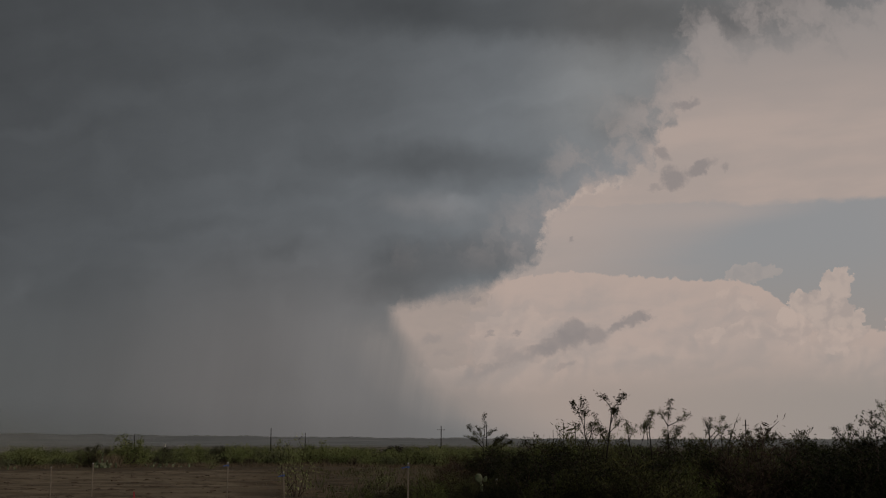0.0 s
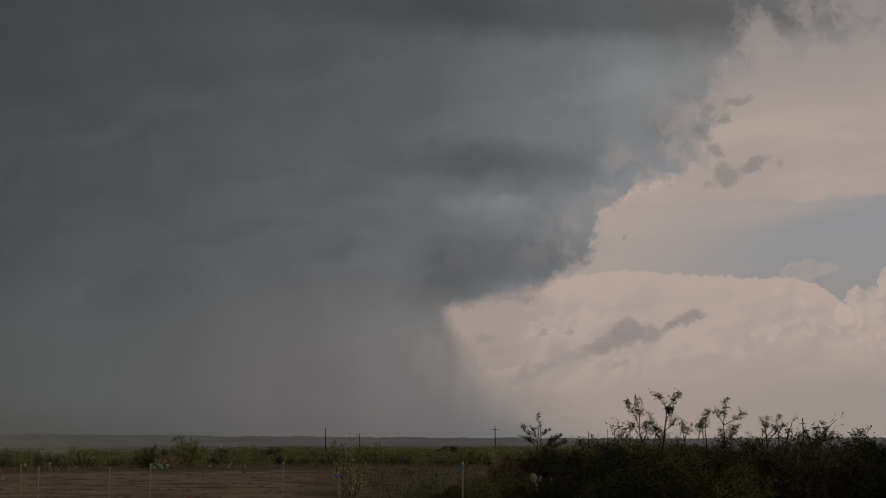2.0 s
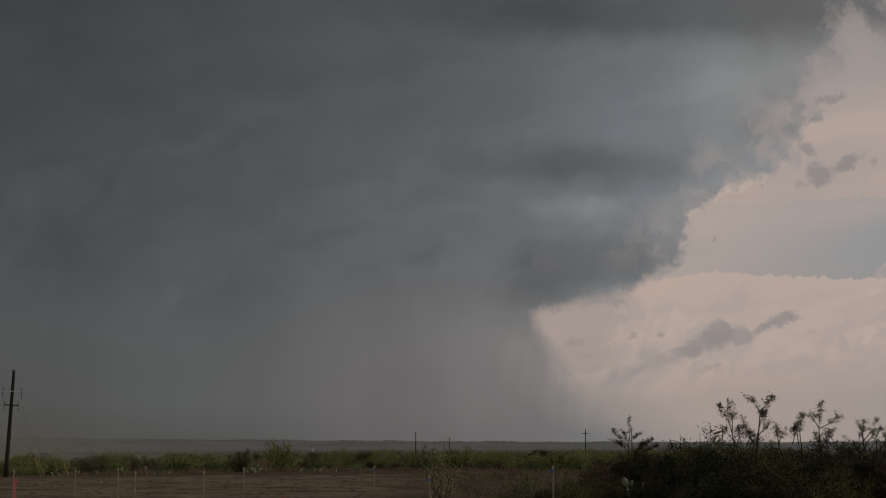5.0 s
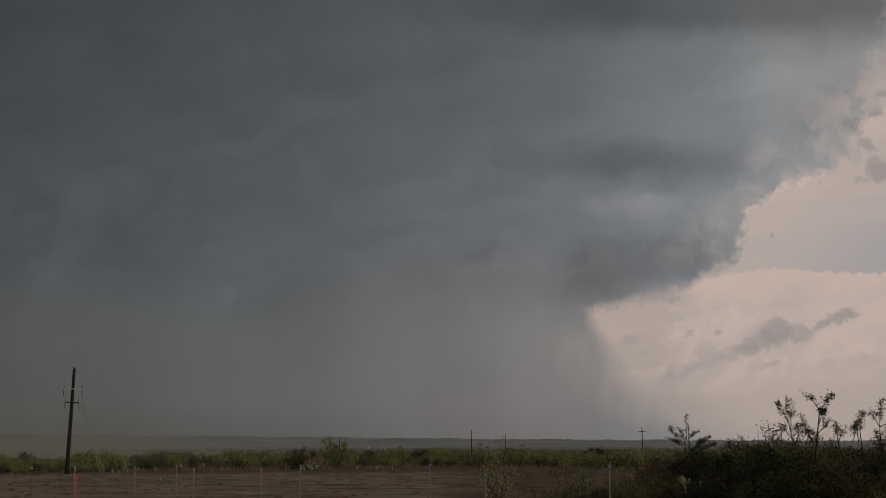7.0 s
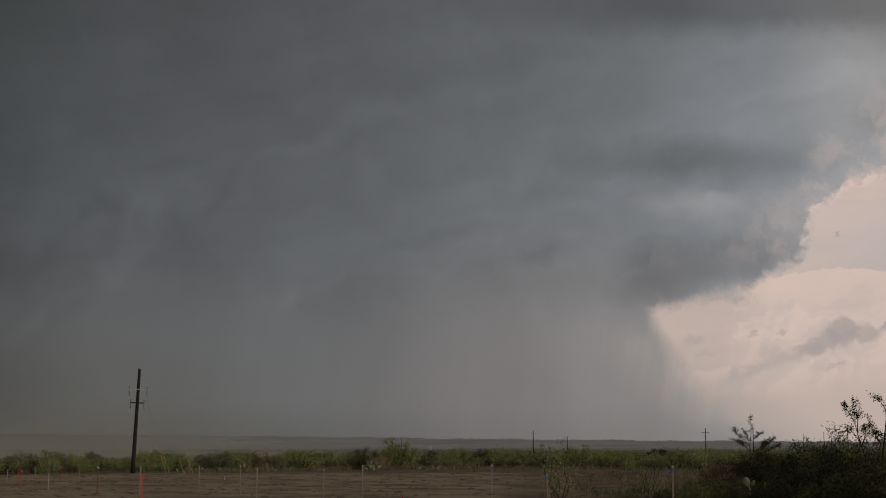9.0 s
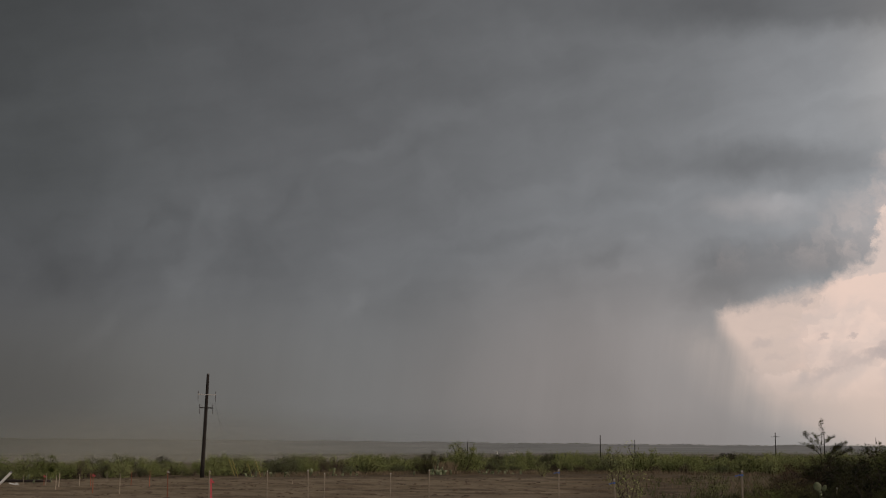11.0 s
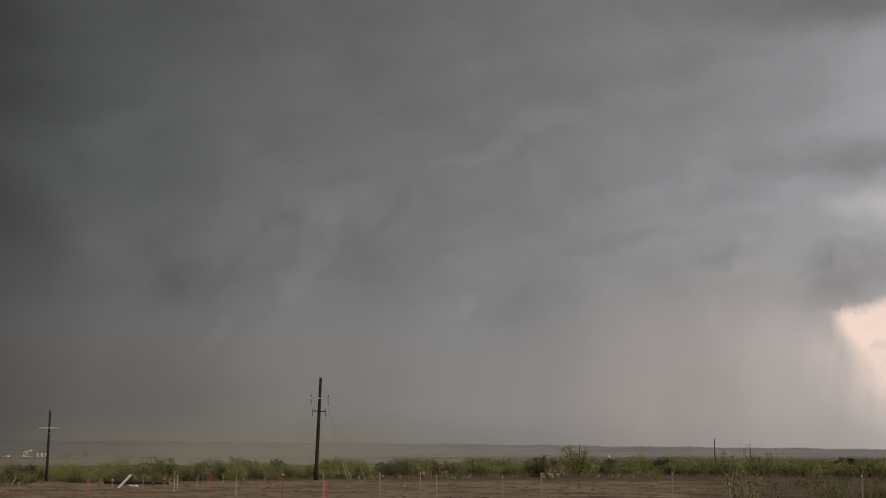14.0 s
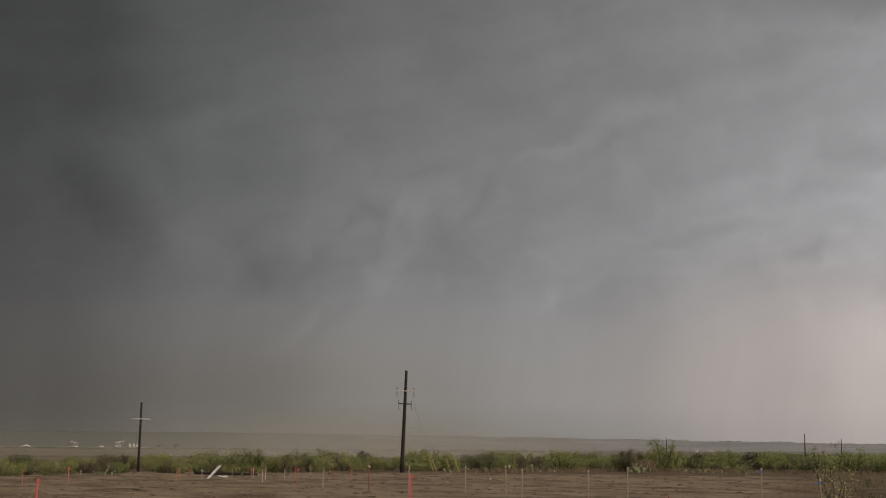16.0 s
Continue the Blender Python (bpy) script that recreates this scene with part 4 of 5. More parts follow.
strip("road", [(az, 1330 + 25 * sin(az)) for az in np.arange(-48, -25.5, 0.5)], 120, "caliche", "pale caliche lease road across the plain", "road")


def pumpjack(az, d, size, turn, label):
    ob = thing("pumpjack", label, "pumpjack", "oil pumps", Matrix.Translation(spot(az, d, 0.4)) @ Euler((0, 0, radians(turn))).to_matrix().to_4x4() @ Matrix.Scale(size, 4))
    part("skid", Mesh().box((9, 2.2, 0.5), pose(0, 0, 0.25)), "tank", ob)
    samson = Mesh()
    for x in (-1.3, 1.3):
        for y in (-0.9, 0.9):
            samson.tube([(x, y, 0.4), (0, 0, 5.2)], [0.16, 0.13], 6)
    part("samson_post", samson, "tank", ob, "white A-frame post")
    beam = part("walking_beam", Mesh().box((8.0, 0.4, 0.7), pose(0, 0, 5.5, 0, -14, 0)), "tank", ob)
    part("horse_head", Mesh().box((0.9, 0.5, 2.6), pose(4.0, 0, 6.1, 0, -14, 0)).box((0.5, 0.5, 1.5), pose(4.4, 0, 6.0, 0, -8, 0)), "tank", beam)
    part("crank", Mesh().box((2.6, 0.5, 1.1), pose(-3.1, 0.6, 2.3, 0, 30, 0)), "dark_steel", ob, "dark counterweight crank")
    part("pitman_arm", Mesh().tube([(-3.6, 0.6, 2.6), (-3.8, 0.3, 4.6)], [0.12, 0.12], 6), "tank", ob)
    part("gearbox", Mesh().box((1.6, 1.2, 1.9), pose(-2.9, 0, 1.4)), "tank", ob)
    part("polished_rod", Mesh().tube([(4.5, 0, 0.3), (4.5, 0, 5.2)], [0.08, 0.08], 6), "steel", ob)
    return ob


pumpjack(-35.92, 1360, 0.98, 30, "white oil pumpjack standing beside the pale lease road")
pumpjack(-37.72, 1480, 0.85, 225, "grey-white oil pumpjack farther along the lease road")
for az, tall in [(-35.50, 3.6), (-35.34, 3.6), (-35.18, 3.6)]:
    ob = thing("storage_tank", "pale steel oil storage tank on the lease", "tank", "oil tanks", Matrix.Translation(spot(az, 1370, 0.4)))
    part("shell", Mesh().tube([(0, 0, 0), (0, 0, tall)], [1.15, 1.15], 16), "tank", ob)
    part("roof", Mesh().tube([(0, 0, tall), (0, 0, tall + 0.35)], [1.2, 0.2], 16), "tank", ob)
    part("pipe", Mesh().tube([(1.22, 0, 0), (1.22, 0, tall + 0.2)], [0.1, 0.1], 6), "steel", ob)
for az, tall in [(-39.46, 12), (-37.98, 12)]:
    ob = thing("mast", "thin pale steel mast on the plain", "mast", "masts", Matrix.Translation(spot(az, 1420, 0.3)))
    part("tube", Mesh().tube([(0, 0, 0), (0, 0, tall)], [0.15, 0.1], 7), "dark_steel", ob)
    part("base", Mesh().box((1.2, 1.2, 0.4), pose(0, 0, 0.2)), "tank", ob)


def pickup(az, d, turn, label):
    ob = thing("pickup_truck", label, "pickup truck", "", Matrix.Translation(spot(az, d, 0.6)) @ Euler((0, 0, radians(turn))).to_matrix().to_4x4())
    body = Mesh().box((5.6, 1.9, 0.75), pose(0, 0, 0.85)).box((1.5, 1.85, 0.3), pose(1.9, 0, 1.05))
    part("body", body, "white_paint", ob)
    cab = Mesh().box((2.2, 1.7, 0.75), pose(0.1, 0, 1.6))
    cab.v = [(x * (0.72 if z > 1.9 else 1.0), y * (0.9 if z > 1.9 else 1.0), z) for x, y, z in cab.v]
    part("cab", cab, "white_paint", ob)
    part("windscreen", Mesh().box((1.6, 1.6, 0.45), pose(0.12, 0, 1.62)).box((1.2, 1.74, 0.4), pose(0.1, 0, 1.6)), "dark_steel", ob, "dark glazing")
    for x in (-1.8, 1.8):
        for y in (-0.9, 0.9):
            wheel = part("wheel", Mesh().tube([(x, y - 0.12, 0.4), (x, y + 0.12, 0.4)], [0.4, 0.4], 12), "dark_log", ob, "black tyre")
    return ob


pickup(-39.63, 1290, 10, "white pickup truck parked on the lease road")
for az, d, w, h, mat in [(-36.65, 1400, 3, 1.2, "tank"), (-33.6, 1350, 3.4, 3.2, "dark_steel"), (-34.3, 1350, 4, 2.4, "dark_steel"), (-11.6, 1500, 1.6, 3.2, "tank"), (-10.75, 1900, 2.6, 1.6, "tank"), (-11.0, 1600, 5, 1.0, "tank")]:
    ob = thing("equipment_shed", "small pale oilfield equipment shed on the plain" if mat != "dark_steel" else "small dark oilfield equipment skid on the plain", "shed", "oilfield equipment", Matrix.Translation(spot(az, d, 0.3)))
    part("wall", Mesh().box((w, 3.0, h), pose(0, 0, h / 2)), mat, ob)
    part("roof", Mesh().box((w + 0.3, 3.3, 0.25), pose(0, 0, h + 0.13, 0, 3, 0)), mat, ob)

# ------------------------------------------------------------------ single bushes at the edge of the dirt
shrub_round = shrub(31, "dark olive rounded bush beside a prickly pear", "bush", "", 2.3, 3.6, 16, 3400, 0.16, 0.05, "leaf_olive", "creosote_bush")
stand(shrub_round, -14.55, 147.0)
twigs = part("dry_twigs", quad_mesh(leaf_quads(np.random.default_rng(2), np.random.default_rng(3).normal(size=(500, 3)) * (0.9, 0.9, 0.5) + (0, 0, 1.1), 0.3, 0.03)), "brush", shrub_round)
tagged(twigs, "dry brown twigs", kind="stuff")
edge_tree = shrub(32, "taller mesquite tree with open leafy crown beside dry grass", "tree", "", 3.35, 4.0, 12, 4000, 0.24, 0.07, "leaf", "mesquite_tree", airy=0.3, thick=0.06)
stand(edge_tree, -13.05, 149.0, 0.98)
stand(shrub(33, "wispy mesquite sapling with thin dark trunk on the dirt edge", "tree", "", 2.65, 1.8, 6, 520, 0.15, 0.035, "leaf_pale", "mesquite_sapling", airy=0.4, thick=0.026), -6.15, 58.0)
stand(shrub(34, "half-bare spreading mesquite in the scrub belt", "tree", "", 2.35, 2.3, 7, 1300, 0.2, 0.07, "leaf_mid", "mesquite_tree", airy=0.25, thick=0.05), -30.5, 124.0)
stand(shrub(35, "half-bare spreading mesquite in the scrub belt", "tree", "", 1.7, 1.8, 8, 500, 0.18, 0.05, "brush", "mesquite_tree", airy=0.3, thick=0.05), -29.1, 121.0)
for az, d, size, sd in [(-2.6, 66, 0.8, 36), (-9.7, 132, 1.0, 38)]:
    stand(shrub(sd, "small wispy mesquite sapling on the dirt edge", "tree", "saplings", 1.9, 2.0, 6, 900, 0.12, 0.03, "leaf_pale", "mesquite_sapling", airy=0.3, thick=0.03), az, d, size)


def prickly_pear(seed, az, d, pads, size, label, spread=0.7, ground=0.45):
    r = np.random.default_rng(seed)
    ob = thing("prickly_pear", label, "cactus", "prickly pears", Matrix.Translation(spot(az, d, -0.03)))
    joints = []
    for i in range(pads):
        if i < pads * ground or not joints:
            foot = Vector((r.normal() * spread * 0.8, r.normal() * spread * 0.4, 0))
            tilt = Euler((r.normal() * 0.3, r.normal() * 0.35, r.uniform(-0.9, 0.9)))
        else:
            foot = joints[int(r.integers(0, len(joints)))]
            tilt = Euler((r.normal() * 0.4, r.normal() * 0.6, r.uniform(-0.9, 0.9)))
        h = size * r.uniform(0.75, 1.2)
        m = tilt.to_matrix()
        up = m @ Vector((0, 0, 1))
        part("pad", Mesh().ball(foot + up * h * 0.48, (h * 0.36, h * 0.07, h * 0.5), m.to_4x4(), 6, 9), "pad", ob, "", True)
        joints.append(foot + up * h * 0.93)
    return ob


PEAR = "pale prickly pear with flat oval pads"
for sd, az, d, n, size in [(1, -14.2, 141, 24, 0.36), (2, -13.85, 142, 16, 0.34), (3, -20.95, 131, 16, 0.32), (4, -20.3, 136, 10, 0.28), (5, -11.9, 144, 12, 0.28), (6, -11.3, 145, 9, 0.26), (7, -10.6, 146, 8, 0.24), (8, -36.6, 100, 9, 0.24), (9, -36.2, 100, 8, 0.22), (10, -30.6, 104, 9, 0.3), (11, -22.2, 124, 8, 0.25), (12, -17.6, 134, 9, 0.28), (13, -19.2, 134, 10, 0.3)]:
    prickly_pear(sd, az, d, n, size, PEAR + " at the dirt edge", 1.0)
near = prickly_pear(40, 1.85, 44, 3, 0.22, PEAR + " among dark bushes", 0.5)
for x, y, z, w, h, lean, turn in [(0.05, -0.2, 0.16, 0.12, 0.22, 8, 10), (-0.02, -0.25, 0.50, 0.10, 0.21, -8, 20), (-0.07, -0.3, 0.80, 0.09, 0.17, -10, 60), (-0.16, -0.4, 1.08, 0.125, 0.15, -14, 8), (0.05, -0.38, 1.04, 0.065, 0.11, 30, -20)]:
    part("pad", Mesh().ball((x, y, z), (w, 0.035, h), pose(0, 0, 0, 0, lean, turn), 8, 14), "pad", near, "", True)
ob = thing("plastic_scrap", "scrap of blue plastic caught in the cactus", "litter", "", Matrix.Translation(spot(2.05, 43.5, 0.35)))
part("scrap", Mesh().box((0.28, 0.1, 0.02), pose(0, 0, 0.12, 15, 12, 20)).box((0.18, 0.1, 0.02), pose(0.12, 0, 0.17, -15, -25, 10)), "blue", ob)

# ------------------------------------------------------------------ dark near bushes, the dimness of the shaded side put into leaf_dark
NEAR = "near roadside bushes"
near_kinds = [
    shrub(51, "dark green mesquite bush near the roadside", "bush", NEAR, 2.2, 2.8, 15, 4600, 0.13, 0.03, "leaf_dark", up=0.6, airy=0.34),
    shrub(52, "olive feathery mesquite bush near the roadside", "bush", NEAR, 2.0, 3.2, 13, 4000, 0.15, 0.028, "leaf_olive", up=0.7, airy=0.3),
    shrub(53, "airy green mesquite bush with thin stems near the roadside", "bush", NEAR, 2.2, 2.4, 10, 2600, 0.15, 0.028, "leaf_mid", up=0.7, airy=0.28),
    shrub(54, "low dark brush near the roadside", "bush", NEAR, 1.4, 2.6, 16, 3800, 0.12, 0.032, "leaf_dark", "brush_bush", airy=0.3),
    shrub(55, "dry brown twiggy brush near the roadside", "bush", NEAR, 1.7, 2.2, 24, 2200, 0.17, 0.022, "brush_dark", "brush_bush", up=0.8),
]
rng = np.random.default_rng(77)
used = [False] * 5
for az in np.arange(1.0, 21.5, 0.9):
    for d0 in (43, 52, 63):
        a1, d = az + rng.uniform(-0.5, 0.5), d0 + rng.uniform(-3, 3)
        if rng.random() < 0.1 or a1 < 4.2 and d < 50 or 13.6 < a1 < 15.4 and d < 56:
            continue
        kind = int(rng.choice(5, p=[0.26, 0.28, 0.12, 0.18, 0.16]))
        # only the leaf_dark kinds far right, where the bushes stand dimmest
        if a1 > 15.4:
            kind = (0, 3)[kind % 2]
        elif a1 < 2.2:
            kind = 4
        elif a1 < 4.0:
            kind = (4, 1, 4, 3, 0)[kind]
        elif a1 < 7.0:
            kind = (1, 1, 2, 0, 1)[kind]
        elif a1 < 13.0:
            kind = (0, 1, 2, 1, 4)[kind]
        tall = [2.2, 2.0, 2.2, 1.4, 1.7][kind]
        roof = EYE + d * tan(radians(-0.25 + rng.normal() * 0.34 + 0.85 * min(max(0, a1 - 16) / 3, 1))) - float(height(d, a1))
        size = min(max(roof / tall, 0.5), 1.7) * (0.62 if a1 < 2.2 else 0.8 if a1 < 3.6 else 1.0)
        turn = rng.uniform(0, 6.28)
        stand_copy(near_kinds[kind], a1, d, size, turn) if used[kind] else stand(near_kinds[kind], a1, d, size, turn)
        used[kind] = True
for az, d, size, kind in [
    (-4.3, 46, 0.28, 1), (-3.4, 44, 0.36, 2), (-2.6, 46, 0.42, 1), (-1.7, 45, 0.38, 1), (-1.0, 46, 0.52, 1), (-0.4, 43, 0.56, 2), (-0.1, 45, 0.6, 1), (0.5, 44, 0.56, 1), (1.0, 48, 0.62, 1),
    (3.3, 45, 0.7, 1), (2.9, 49, 0.6, 4), (0.9, 55, 0.6, 4), (2.0, 60, 0.8, 4), (2.9, 57, 0.8, 0), (2.3, 47, 0.6, 3),
]:
    stand_copy(near_kinds[kind], az, d, size, az * 3)


stand(shrub(56, "dry russet-brown rounded brush among dark bushes", "bush", "", 1.65, 1.2, 24, 1500, 0.17, 0.022, "russet", "brush_bush", up=0.9), 0.55, 52.0)
for az, d, size, kind in [(1.8, 42.8, 0.62, 3), (2.1, 42.4, 0.56, 3), (2.6, 42.6, 0.5, 0), (1.2, 42.0, 0.42, 1)]:
    stand_copy(near_kinds[kind], az, d, size, az * 5)


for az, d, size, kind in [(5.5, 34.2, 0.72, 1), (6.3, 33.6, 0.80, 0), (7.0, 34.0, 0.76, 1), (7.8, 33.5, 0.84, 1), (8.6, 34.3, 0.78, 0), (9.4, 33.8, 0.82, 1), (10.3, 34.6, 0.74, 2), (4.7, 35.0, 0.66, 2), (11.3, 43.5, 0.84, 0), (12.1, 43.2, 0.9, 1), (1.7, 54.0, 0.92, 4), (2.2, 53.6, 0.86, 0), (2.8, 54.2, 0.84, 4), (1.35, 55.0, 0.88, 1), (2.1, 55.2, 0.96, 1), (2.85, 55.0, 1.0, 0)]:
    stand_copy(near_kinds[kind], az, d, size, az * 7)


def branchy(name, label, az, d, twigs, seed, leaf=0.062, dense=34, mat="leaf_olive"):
    """A tall thin mesquite whose branches are given as (az, el) from, (az, el) to, and leafiness."""
    r = np.random.default_rng(seed)
    base = spot(az, d)
    ob = thing(name, label, "tree", NEAR, Matrix.Translation(base))
    wood, pts, joints = Mesh(), [], []
    for a0, e0, a1, e1, full in twigs:
        def at(a, e, depth):
            dd = d + depth
            return Vector((dd * sin(radians(a)), dd * cos(radians(a)), EYE + dd * tan(radians(e)))) - base
        p0, p1 = at(a0, e0, r.normal() * 0.15), at(a1, e1, r.normal() * 0.35)
        close = min(joints, key=lambda q: (q - p0).length, default=None)
        if close is not None and (close - p0).length < 0.35:
            p0 = close
        else:
            wood.tube([(0, 0, -0.15), Vector((p0.x * 0.6, p0.y * 0.6, p0.z * 0.45)), p0], [0.034, 0.024, 0.014], 6)
        side = (p1 - p0).length
        bend = Vector((r.normal(), r.normal(), 0.2)) * side * 0.07
        line = [p0 + (p1 - p0) * t + bend * 4 * t * (1 - t) for t in np.linspace(0, 1, 7)]
        joints += line
        wood.tube(line, np.linspace(0.014 if full else 0.012, 0.003, 7), 5)
        for _ in range(int(full * (5 + side * 9))):
            t = r.uniform(0.25, 1.0) ** 0.8
            q = p0 + (p1 - p0) * t + bend * 4 * t * (1 - t)
            ln = r.uniform(0.10, 0.26) * (1.15 - 0.6 * t)
            tip = q + Vector((r.normal() * 0.7, r.normal() * 0.7, r.uniform(0.1, 1.1))).normalized() * ln
            wood.tube([q, tip], [0.005, 0.003], 3, False)
            for _ in range(dense // 2):
                pts.append(q + (tip - q) * r.uniform(0.3, 1.1) + Vector(r.normal(size=3)) * 0.035)
    part("trunk", wood, "bark_dark", ob, "thin dark branches")
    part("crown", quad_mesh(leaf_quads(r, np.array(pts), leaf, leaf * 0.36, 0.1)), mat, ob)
    return ob


branchy("mesquite_tree", "tall thin mesquite with leafy forked tips above dark bushes", 6.5, 36, [
    (6.35, -1.6, 6.2, 0.2, 0), (6.2, 0.1, 5.62, 1.6, 1.0), (6.2, 0.3, 6.1, 1.75, 1.0), (6.25, 0.1, 6.55, 1.05, 0.9), (6.2, -0.3, 5.75, 0.7, 0.5), (6.3, -0.2, 6.5, 0.7, 0.8),
    (7.0, -1.6, 7.2, 0.3, 0), (7.2, 0.2, 7.35, 1.35, 0.3), (7.35, 1.25, 6.75, 1.95, 0.9), (7.35, 1.25, 7.9, 1.9, 1.0), (7.35, 0.9, 7.5, 1.4, 1.6), (7.25, 0.4, 7.8, 0.95, 0.7), (7.15, -0.1, 6.75, 0.75, 1.0), (7.1, 0.0, 6.9, 0.45, 1.2)], 61)
branchy("mesquite_tree", "thin mesquite with several upright leafy shoots above dark bushes", 9.2, 37, [
    (8.1, -1.6, 8.05, -0.1, 0), (8.05, -0.1, 7.95, 0.75, 1.0), (8.1, -0.2, 8.3, 0.5, 0.9), (8.6, -1.6, 8.6, 0.0, 0), (8.6, -0.1, 8.65, 0.65, 1.0), (9.0, -1.6, 8.95, 0.3, 0),
    (8.95, 0.0, 9.1, 1.2, 1.6), (8.95, 0.0, 8.8, 0.8, 1.0), (9.8, -1.6, 9.75, 0.4, 0), (9.75, 0.2, 9.85, 1.62, 0.9), (9.8, 0.7, 9.35, 1.2, 0.8), (9.8, 0.6, 10.4, 1.1, 0.8), (9.75, -0.2, 10.25, 0.5, 1.2), (9.7, -0.2, 9.5, 0.4, 1.0)], 62)
branchy("mesquite_tree", "arching wind-bent mesquite with airy tips", 12.0, 46, [
    (11.4, -1.4, 11.4, 0.0, 0), (11.4, -0.1, 11.15, 0.95, 1.2), (11.4, 0.0, 11.5, 0.95, 1.0), (11.6, 0.0, 12.0, 0.95, 0.8), (11.9, 0.2, 12.15, 0.6, 0.9), (12.2, -0.1, 12.65, 1.15, 0.08), (11.5, -0.3, 11.9, 0.5, 1.0),
    (12.0, -0.3, 12.3, 0.4, 1.0), (11.2, -0.2, 10.7, 0.25, 0.5), (12.6, -0.4, 12.9, 0.3, 1.0)], 63)
branchy("mesquite_tree", "low dark mesquite with a ragged rounded top", 13.5, 50, [
    (13.4, -1.4, 13.4, -0.2, 0), (13.4, -0.4, 13.0, 0.35, 1.5), (13.4, -0.4, 13.35, 0.48, 1.5), (13.5, -0.4, 13.8, 0.42, 1.5), (13.6, -0.4, 14.15, 0.25, 1.4), (13.4, -0.4, 14.4, 0.1, 1.0), (13.2, -0.3, 12.8, 0.2, 1.0),
    (15.3, -0.5, 15.2, 0.35, 0.5), (15.3, -0.4, 15.5, 0.45, 0.5), (15.1, -0.4, 14.9, 0.2, 0.5)], 64)
branchy("mesquite_tree", "airy mesquite with a spreading crown over a dense dark bush", 18.5, 44, [
    (18.7, -1.4, 18.6, 0.4, 0), (18.6, 0.2, 18.2, 1.6, 0.7), (18.5, 0.5, 18.75, 1.75, 0.8), (18.5, 0.4, 19.1, 1.6, 0.8), (18.4, 0.3, 17.7, 1.2, 0.6), (18.3, 0.1, 17.4, 0.8, 0.8), (18.6, 0.4, 19.4, 1.2, 0.8), (19.5, 0.2, 20.0, 1.4, 0.9), (17.6, 0.0, 17.0, 0.6, 1.2), (17.0, -0.3, 16.4, 0.45, 1.3), (18.9, 0.0, 19.6, 0.8, 1.3), (17.9, -0.1, 18.1, 0.7, 1.4)], 65)
branchy("mesquite_tree", "slender mesquite with drooping leafy tips above dark brush", 1.9, 56, [
    (1.9, -1.2, 1.88, 0.1, 0), (1.88, 0.0, 1.9, 1.1, 0.9), (1.85, -0.2, 1.2, 0.65, 1.4), (1.8, -0.3, 1.0, 0.2, 0.8), (1.9, 0.0, 2.35, 0.45, 1.5), (1.85, -0.2, 1.6, 0.55, 1.5), (2.1, -0.5, 2.85, 0.2, 2.4), (2.2, -0.5, 2.6, 0.1, 2.4), (2.2, -0.5, 3.1, -0.05, 2.2), (1.7, -0.4, 1.4, 0.1, 1.8)], 66)

# ------------------------------------------------------------------ grass, weeds, clods and far scrub
def tufts(name, label, cat, spots, blades, tall, wide, mat, seed, reach=0.25):
    """Clumps of upright blades as one object."""
    r = np.random.default_rng(seed)
    base = np.array([spot(a, d) for a, d in spots])
    c = np.repeat(base, blades, 0)
    n = len(c)
    c[:, :2] += r.normal(size=(n, 2)) * reach
    dirn = np.stack([r.normal(size=n) * 0.35, r.normal(size=n) * 0.35, np.ones(n)], 1)
    h = tall * r.uniform(0.4, 1.2, (n, 1))
    an = r.uniform(0, 2 * pi, n)
    s = np.stack([np.cos(an), np.sin(an), np.zeros(n)], 1) * wide * 0.5
    mid = c + dirn * h * 0.55
    v = np.stack([c - s * 0.7, c + s * 0.7, mid + s, c + dirn * h, mid - s], 1).reshape(-1, 3)
    me = Mesh()
    me.v, me.f = v.tolist(), np.arange(len(v)).reshape(-1, 5).tolist()
    return tagged(new(name, me.data(name, mat)), label, cat, kind="stuff")


r = np.random.default_rng(91)
edge_spots = [(a, float(np.interp(a, FRONT_AZ, FRONT_D)) + r.uniform(-9, 5)) for a in r.uniform(-22, 9, 900)]
tufts("dry_grass", "straw-coloured dry grass along the dirt edge", "grass", edge_spots, 12, 0.42, 0.035, "straw", 92, 0.35)
right = [(a, d) for a, d in zip(r.uniform(-11, 4, 480), r.uniform(55, 130, 480)) if a > -7.5 - (d - 55) * 0.03 + 4 * r.random()]
tufts("dry_grass", "sparse straw-coloured dry grass between the bushes", "grass", right, 9, 0.26, 0.022, "straw", 93, 0.4)
tufts("weeds", "low dull green weeds on the dirt edge", "weeds", [(a, d) for a, d in zip(r.uniform(-8, 6, 260), r.uniform(54, 125, 260)) if a > -6.5 - (d - 55) * 0.03 + 3 * r.random()], 9, 0.4, 0.04, "weed", 94, 0.35)
tufts("dry_grass", "clump of tall dry brown grass beside the mesquite", "grass", [(-13.75 + r.normal() * 0.16, 144 + r.normal()) for _ in range(40)], 20, 1.3, 0.05, "straw", 96, 0.25)
tufts("dry_grass", "clump of tall dry brown grass among dark bushes", "grass", [(0.3 + r.normal() * 0.5, 58 + r.normal() * 2) for _ in range(30)] + [(14.5 + r.normal() * 0.6, 56 + r.normal() * 2) for _ in range(60)], 22, 1.0, 0.025, "straw", 97, 0.3)


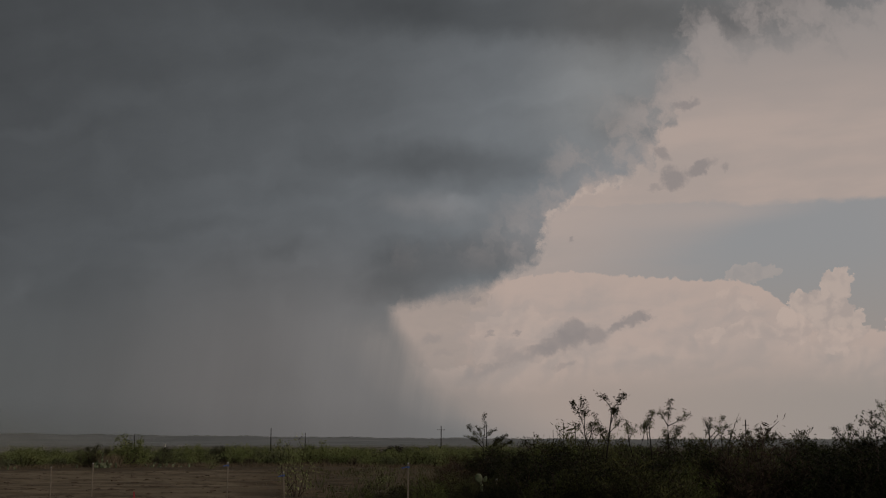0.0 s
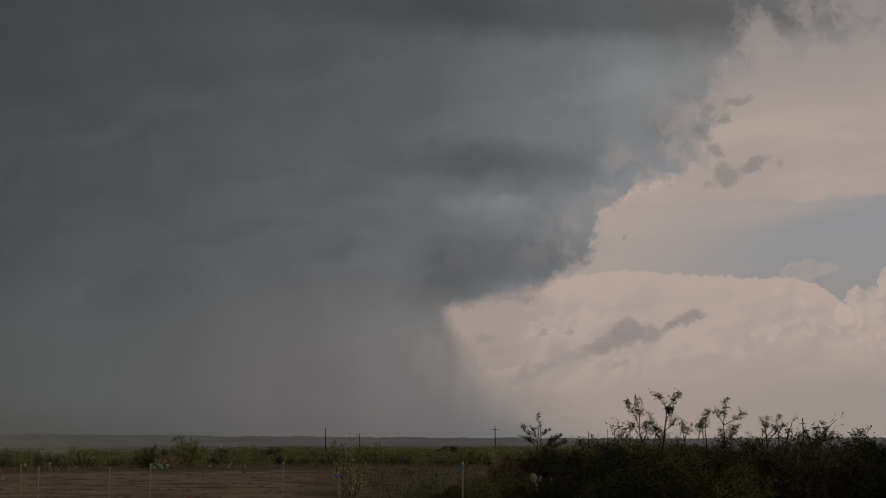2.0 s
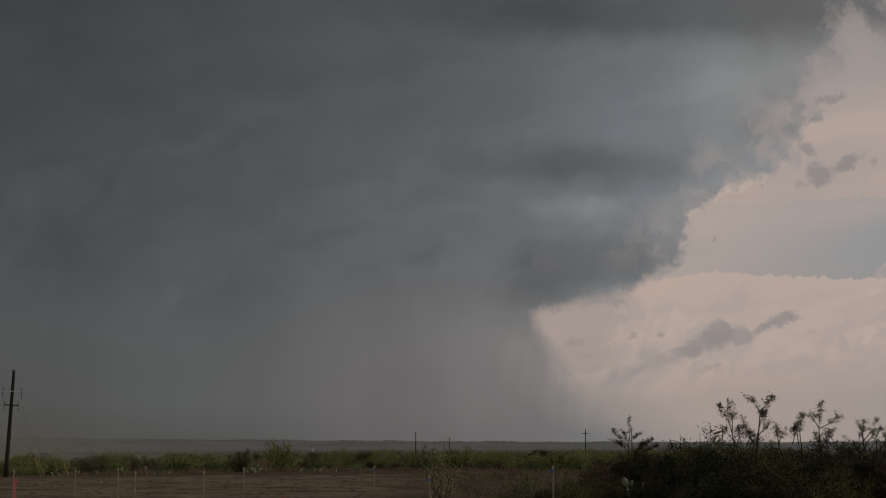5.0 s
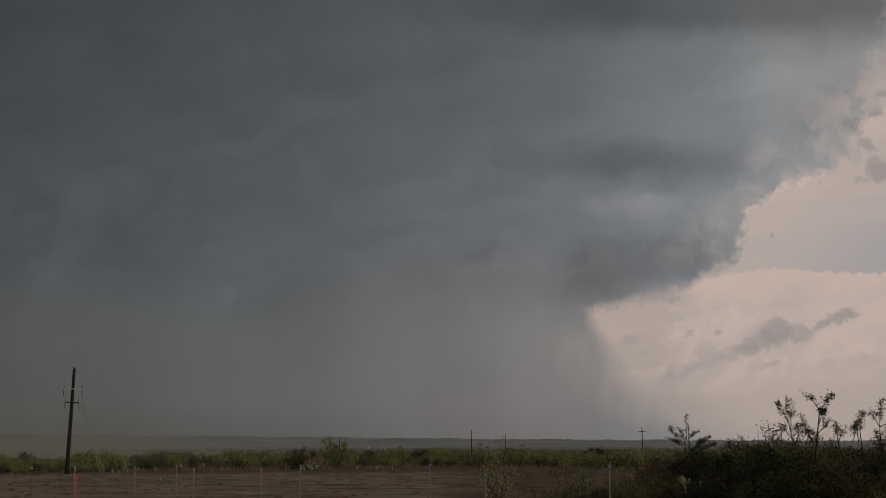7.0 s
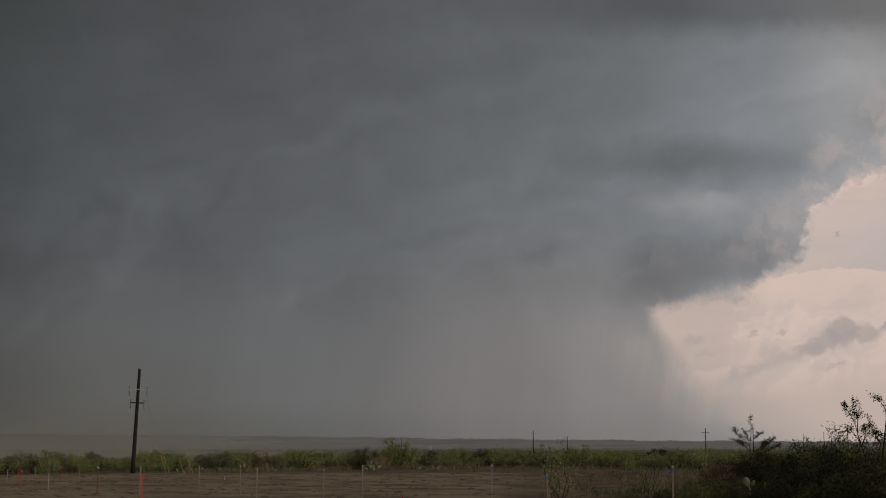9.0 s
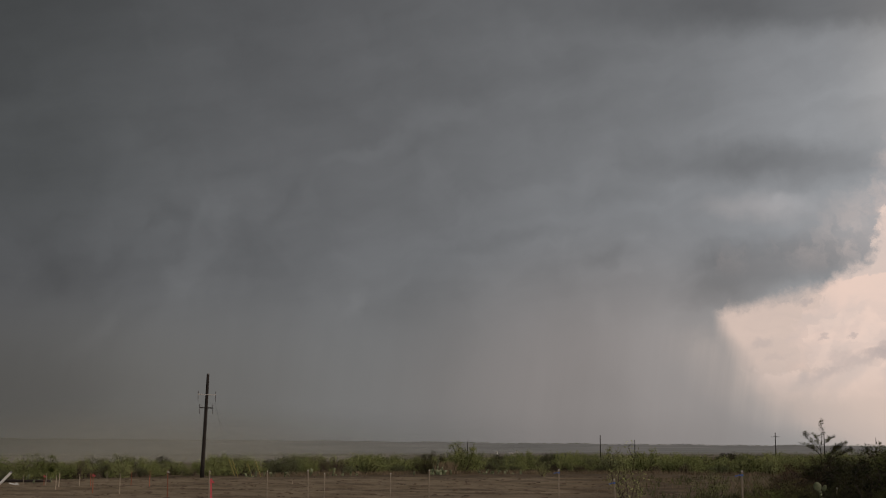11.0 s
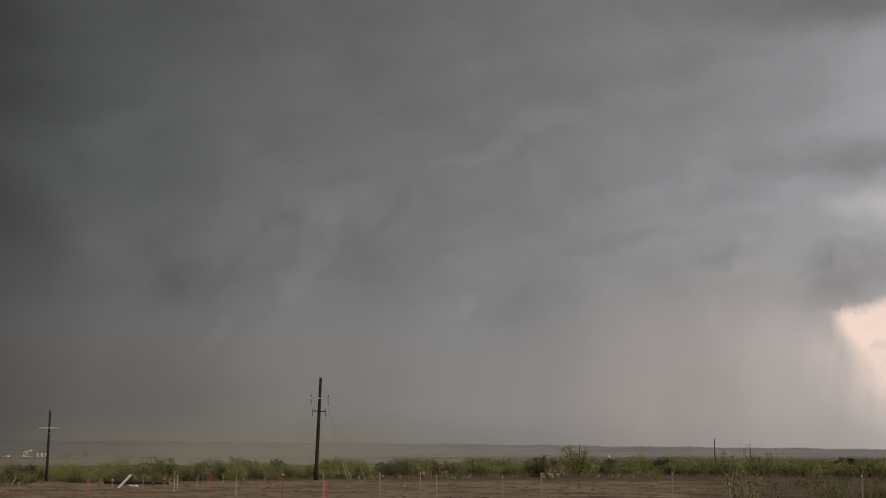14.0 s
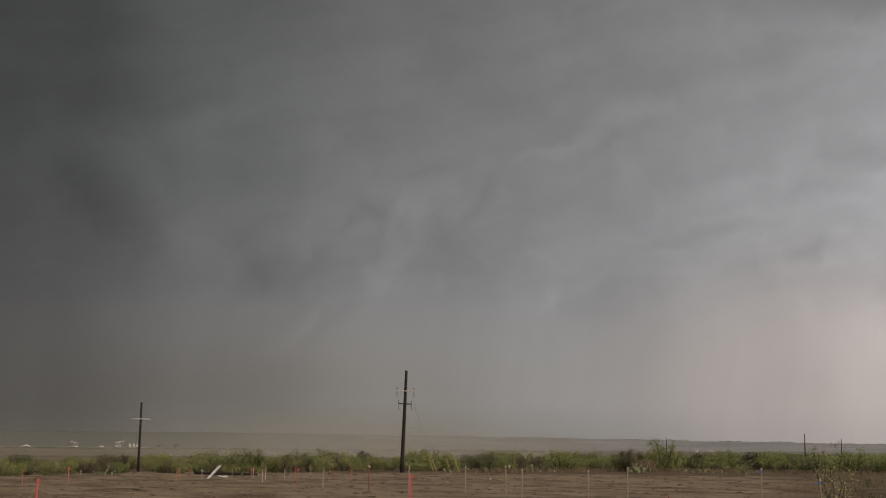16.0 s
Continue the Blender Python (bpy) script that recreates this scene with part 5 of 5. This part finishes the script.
def clods(seed, count):
    r = np.random.default_rng(seed)
    me = Mesh()
    for a, d in zip(r.uniform(-44, -3, count), 56 + 72 * r.random(count) ** 1.2):
        q = 0.02 + 0.07 * r.random() ** 2
        m = Euler((r.uniform(0, 3), r.uniform(0, 3), r.uniform(0, 3))).to_matrix().to_4x4()
        start = len(me.v)
        c = spot(a, d, q * 0.15)
        for x, y, z in ((1, 0, 0), (-1, 0, 0), (0, 1, 0), (0, -1, 0), (0, 0, 1), (0, 0, -1)):
            k = q * r.uniform(0.6, 1.3)
            w = m @ Vector((x * k, y * k, z * k))
            me.v.append((c.x + w.x * 3.2, c.y + w.y * 1.1, c.z + w.z * 0.75))
        for f in ((0, 2, 4), (2, 1, 4), (1, 3, 4), (3, 0, 4), (2, 0, 5), (1, 2, 5), (3, 1, 5), (0, 3, 5)):
            me.f.append(tuple(start + i for i in f))
    return tagged(new("clods", me.data("clods", "stone")), "loose clods of brown earth on the graded dirt", "clods", kind="stuff")


clods(8, 2600)


def far_scrub(seed, count):
    """Clumps of brush across the plain, too many to count."""
    r = np.random.default_rng(seed)
    az, d = r.uniform(-46, 21, count), 330 * np.exp(r.random(count) * 1.5)
    centres = []
    for a, q in zip(az, d):
        if a < -18 and q < 900:
            q = 900 + q * 0.4
        p = spot(a, q)
        w, h = r.uniform(0.8, 1.9), r.uniform(0.7, 1.6) * (1.0 + (q < 320) * 0.3)
        h *= 0.8
        centres.append(np.array(p) + r.normal(size=(26, 3)) * (w * 0.5, w * 0.5, h * 0.3) + (0, 0, h * 0.5))
    for a in r.uniform(-46, 21, 1200):
        p = np.array(spot(a, r.uniform(4150, 4330)))
        w, h = r.uniform(3, 9), 0.8 + 2.0 * r.random() ** 2
        centres.append(p + r.normal(size=(14, 3)) * (w * 0.5, w * 0.5, h * 0.25) + (0, 0, h * 0.3))
    c = np.concatenate(centres)
    me = quad_mesh(np.concatenate([leaf_quads(r, c[: count * 26], 0.6, 0.3), leaf_quads(r, c[count * 26 :], 1.8, 1.2)]))
    return tagged(new("far_scrub", me.data("far_scrub", "leaf_grey")), "grey-green brush scattered over the far plain", "scrub", kind="stuff")


far_scrub(17, 2600)


# ------------------------------------------------------------------ blowing dust low over the plain
def dust_material():
    m = bpy.data.materials.new("dust")
    m.use_nodes = True
    t = m.node_tree
    t.nodes.clear()
    k = Nodes(t)
    co = t.nodes.new("ShaderNodeTexCoord").outputs["Object"]
    x, y, z = k.split(co)
    az = k.mul(k.math("ARCTAN2", x, y), 180 / pi)
    swirl = k.noise(k.place(co, scale=(45, 45, 16)), 1.0, 3, 0.5)
    top = k.madd(k.add(swirl, -0.5), 5.0, k.line(az, [(-50, 2.0), (-36, 3.5), (-28, 6.0), (-22, 6.0), (-16, 2.5), (-11, 0.0), (-8, -3.0)], True))
    thick = k.mul(k.ramp(k.math("SUBTRACT", z, top), 13.0, -9.0), k.line(az, [(-50, 0.2), (-38, 0.25), (-33, 0.6), (-29, 0.82), (-24, 0.87), (-19, 0.68), (-14, 0.3), (-9, 0.0)], True))
    thick = k.math("SUBTRACT", 1.0, k.math("POWER", k.math("SUBTRACT", 1.0, thick), 0.25))
    d, tr, mx, o = (t.nodes.new("ShaderNode" + n) for n in ("BsdfDiffuse", "BsdfTransparent", "MixShader", "OutputMaterial"))
    tl = t.nodes.new("ShaderNodeBsdfTranslucent")
    both = t.nodes.new("ShaderNodeAddShader")
    d.inputs[0].default_value = tl.inputs[0].default_value = (0.228, 0.232, 0.205, 1)
    k.link(d.outputs[0], both.inputs[0])
    k.link(tl.outputs[0], both.inputs[1])
    k.link(thick, mx.inputs[0])
    k.link(tr.outputs[0], mx.inputs[1])
    k.link(both.outputs[0], mx.inputs[2])
    k.link(mx.outputs[0], o.inputs[0])
    return m


def dust_bank(sheets):
    """Thin veils of dust one behind another."""
    me = Mesh()
    azs = np.arange(-50, -7.9, 1.0)
    for d in sheets:
        base = len(me.v)
        for az in azs:
            p = spot(az, d)
            for z in (p.z - 1.0, 24.0):
                me.v.append((p.x, p.y, z))
        me.f += [(base + 2 * i, base + 2 * i + 2, base + 2 * i + 3, base + 2 * i + 1) for i in range(len(azs) - 1)]
    return tagged(new("dust_haze", me.data("dust_haze", dust_material())), "thin bank of tan dust blowing low over the plain", "dust", kind="stuff")


dust_bank((415, 430, 445, 460))
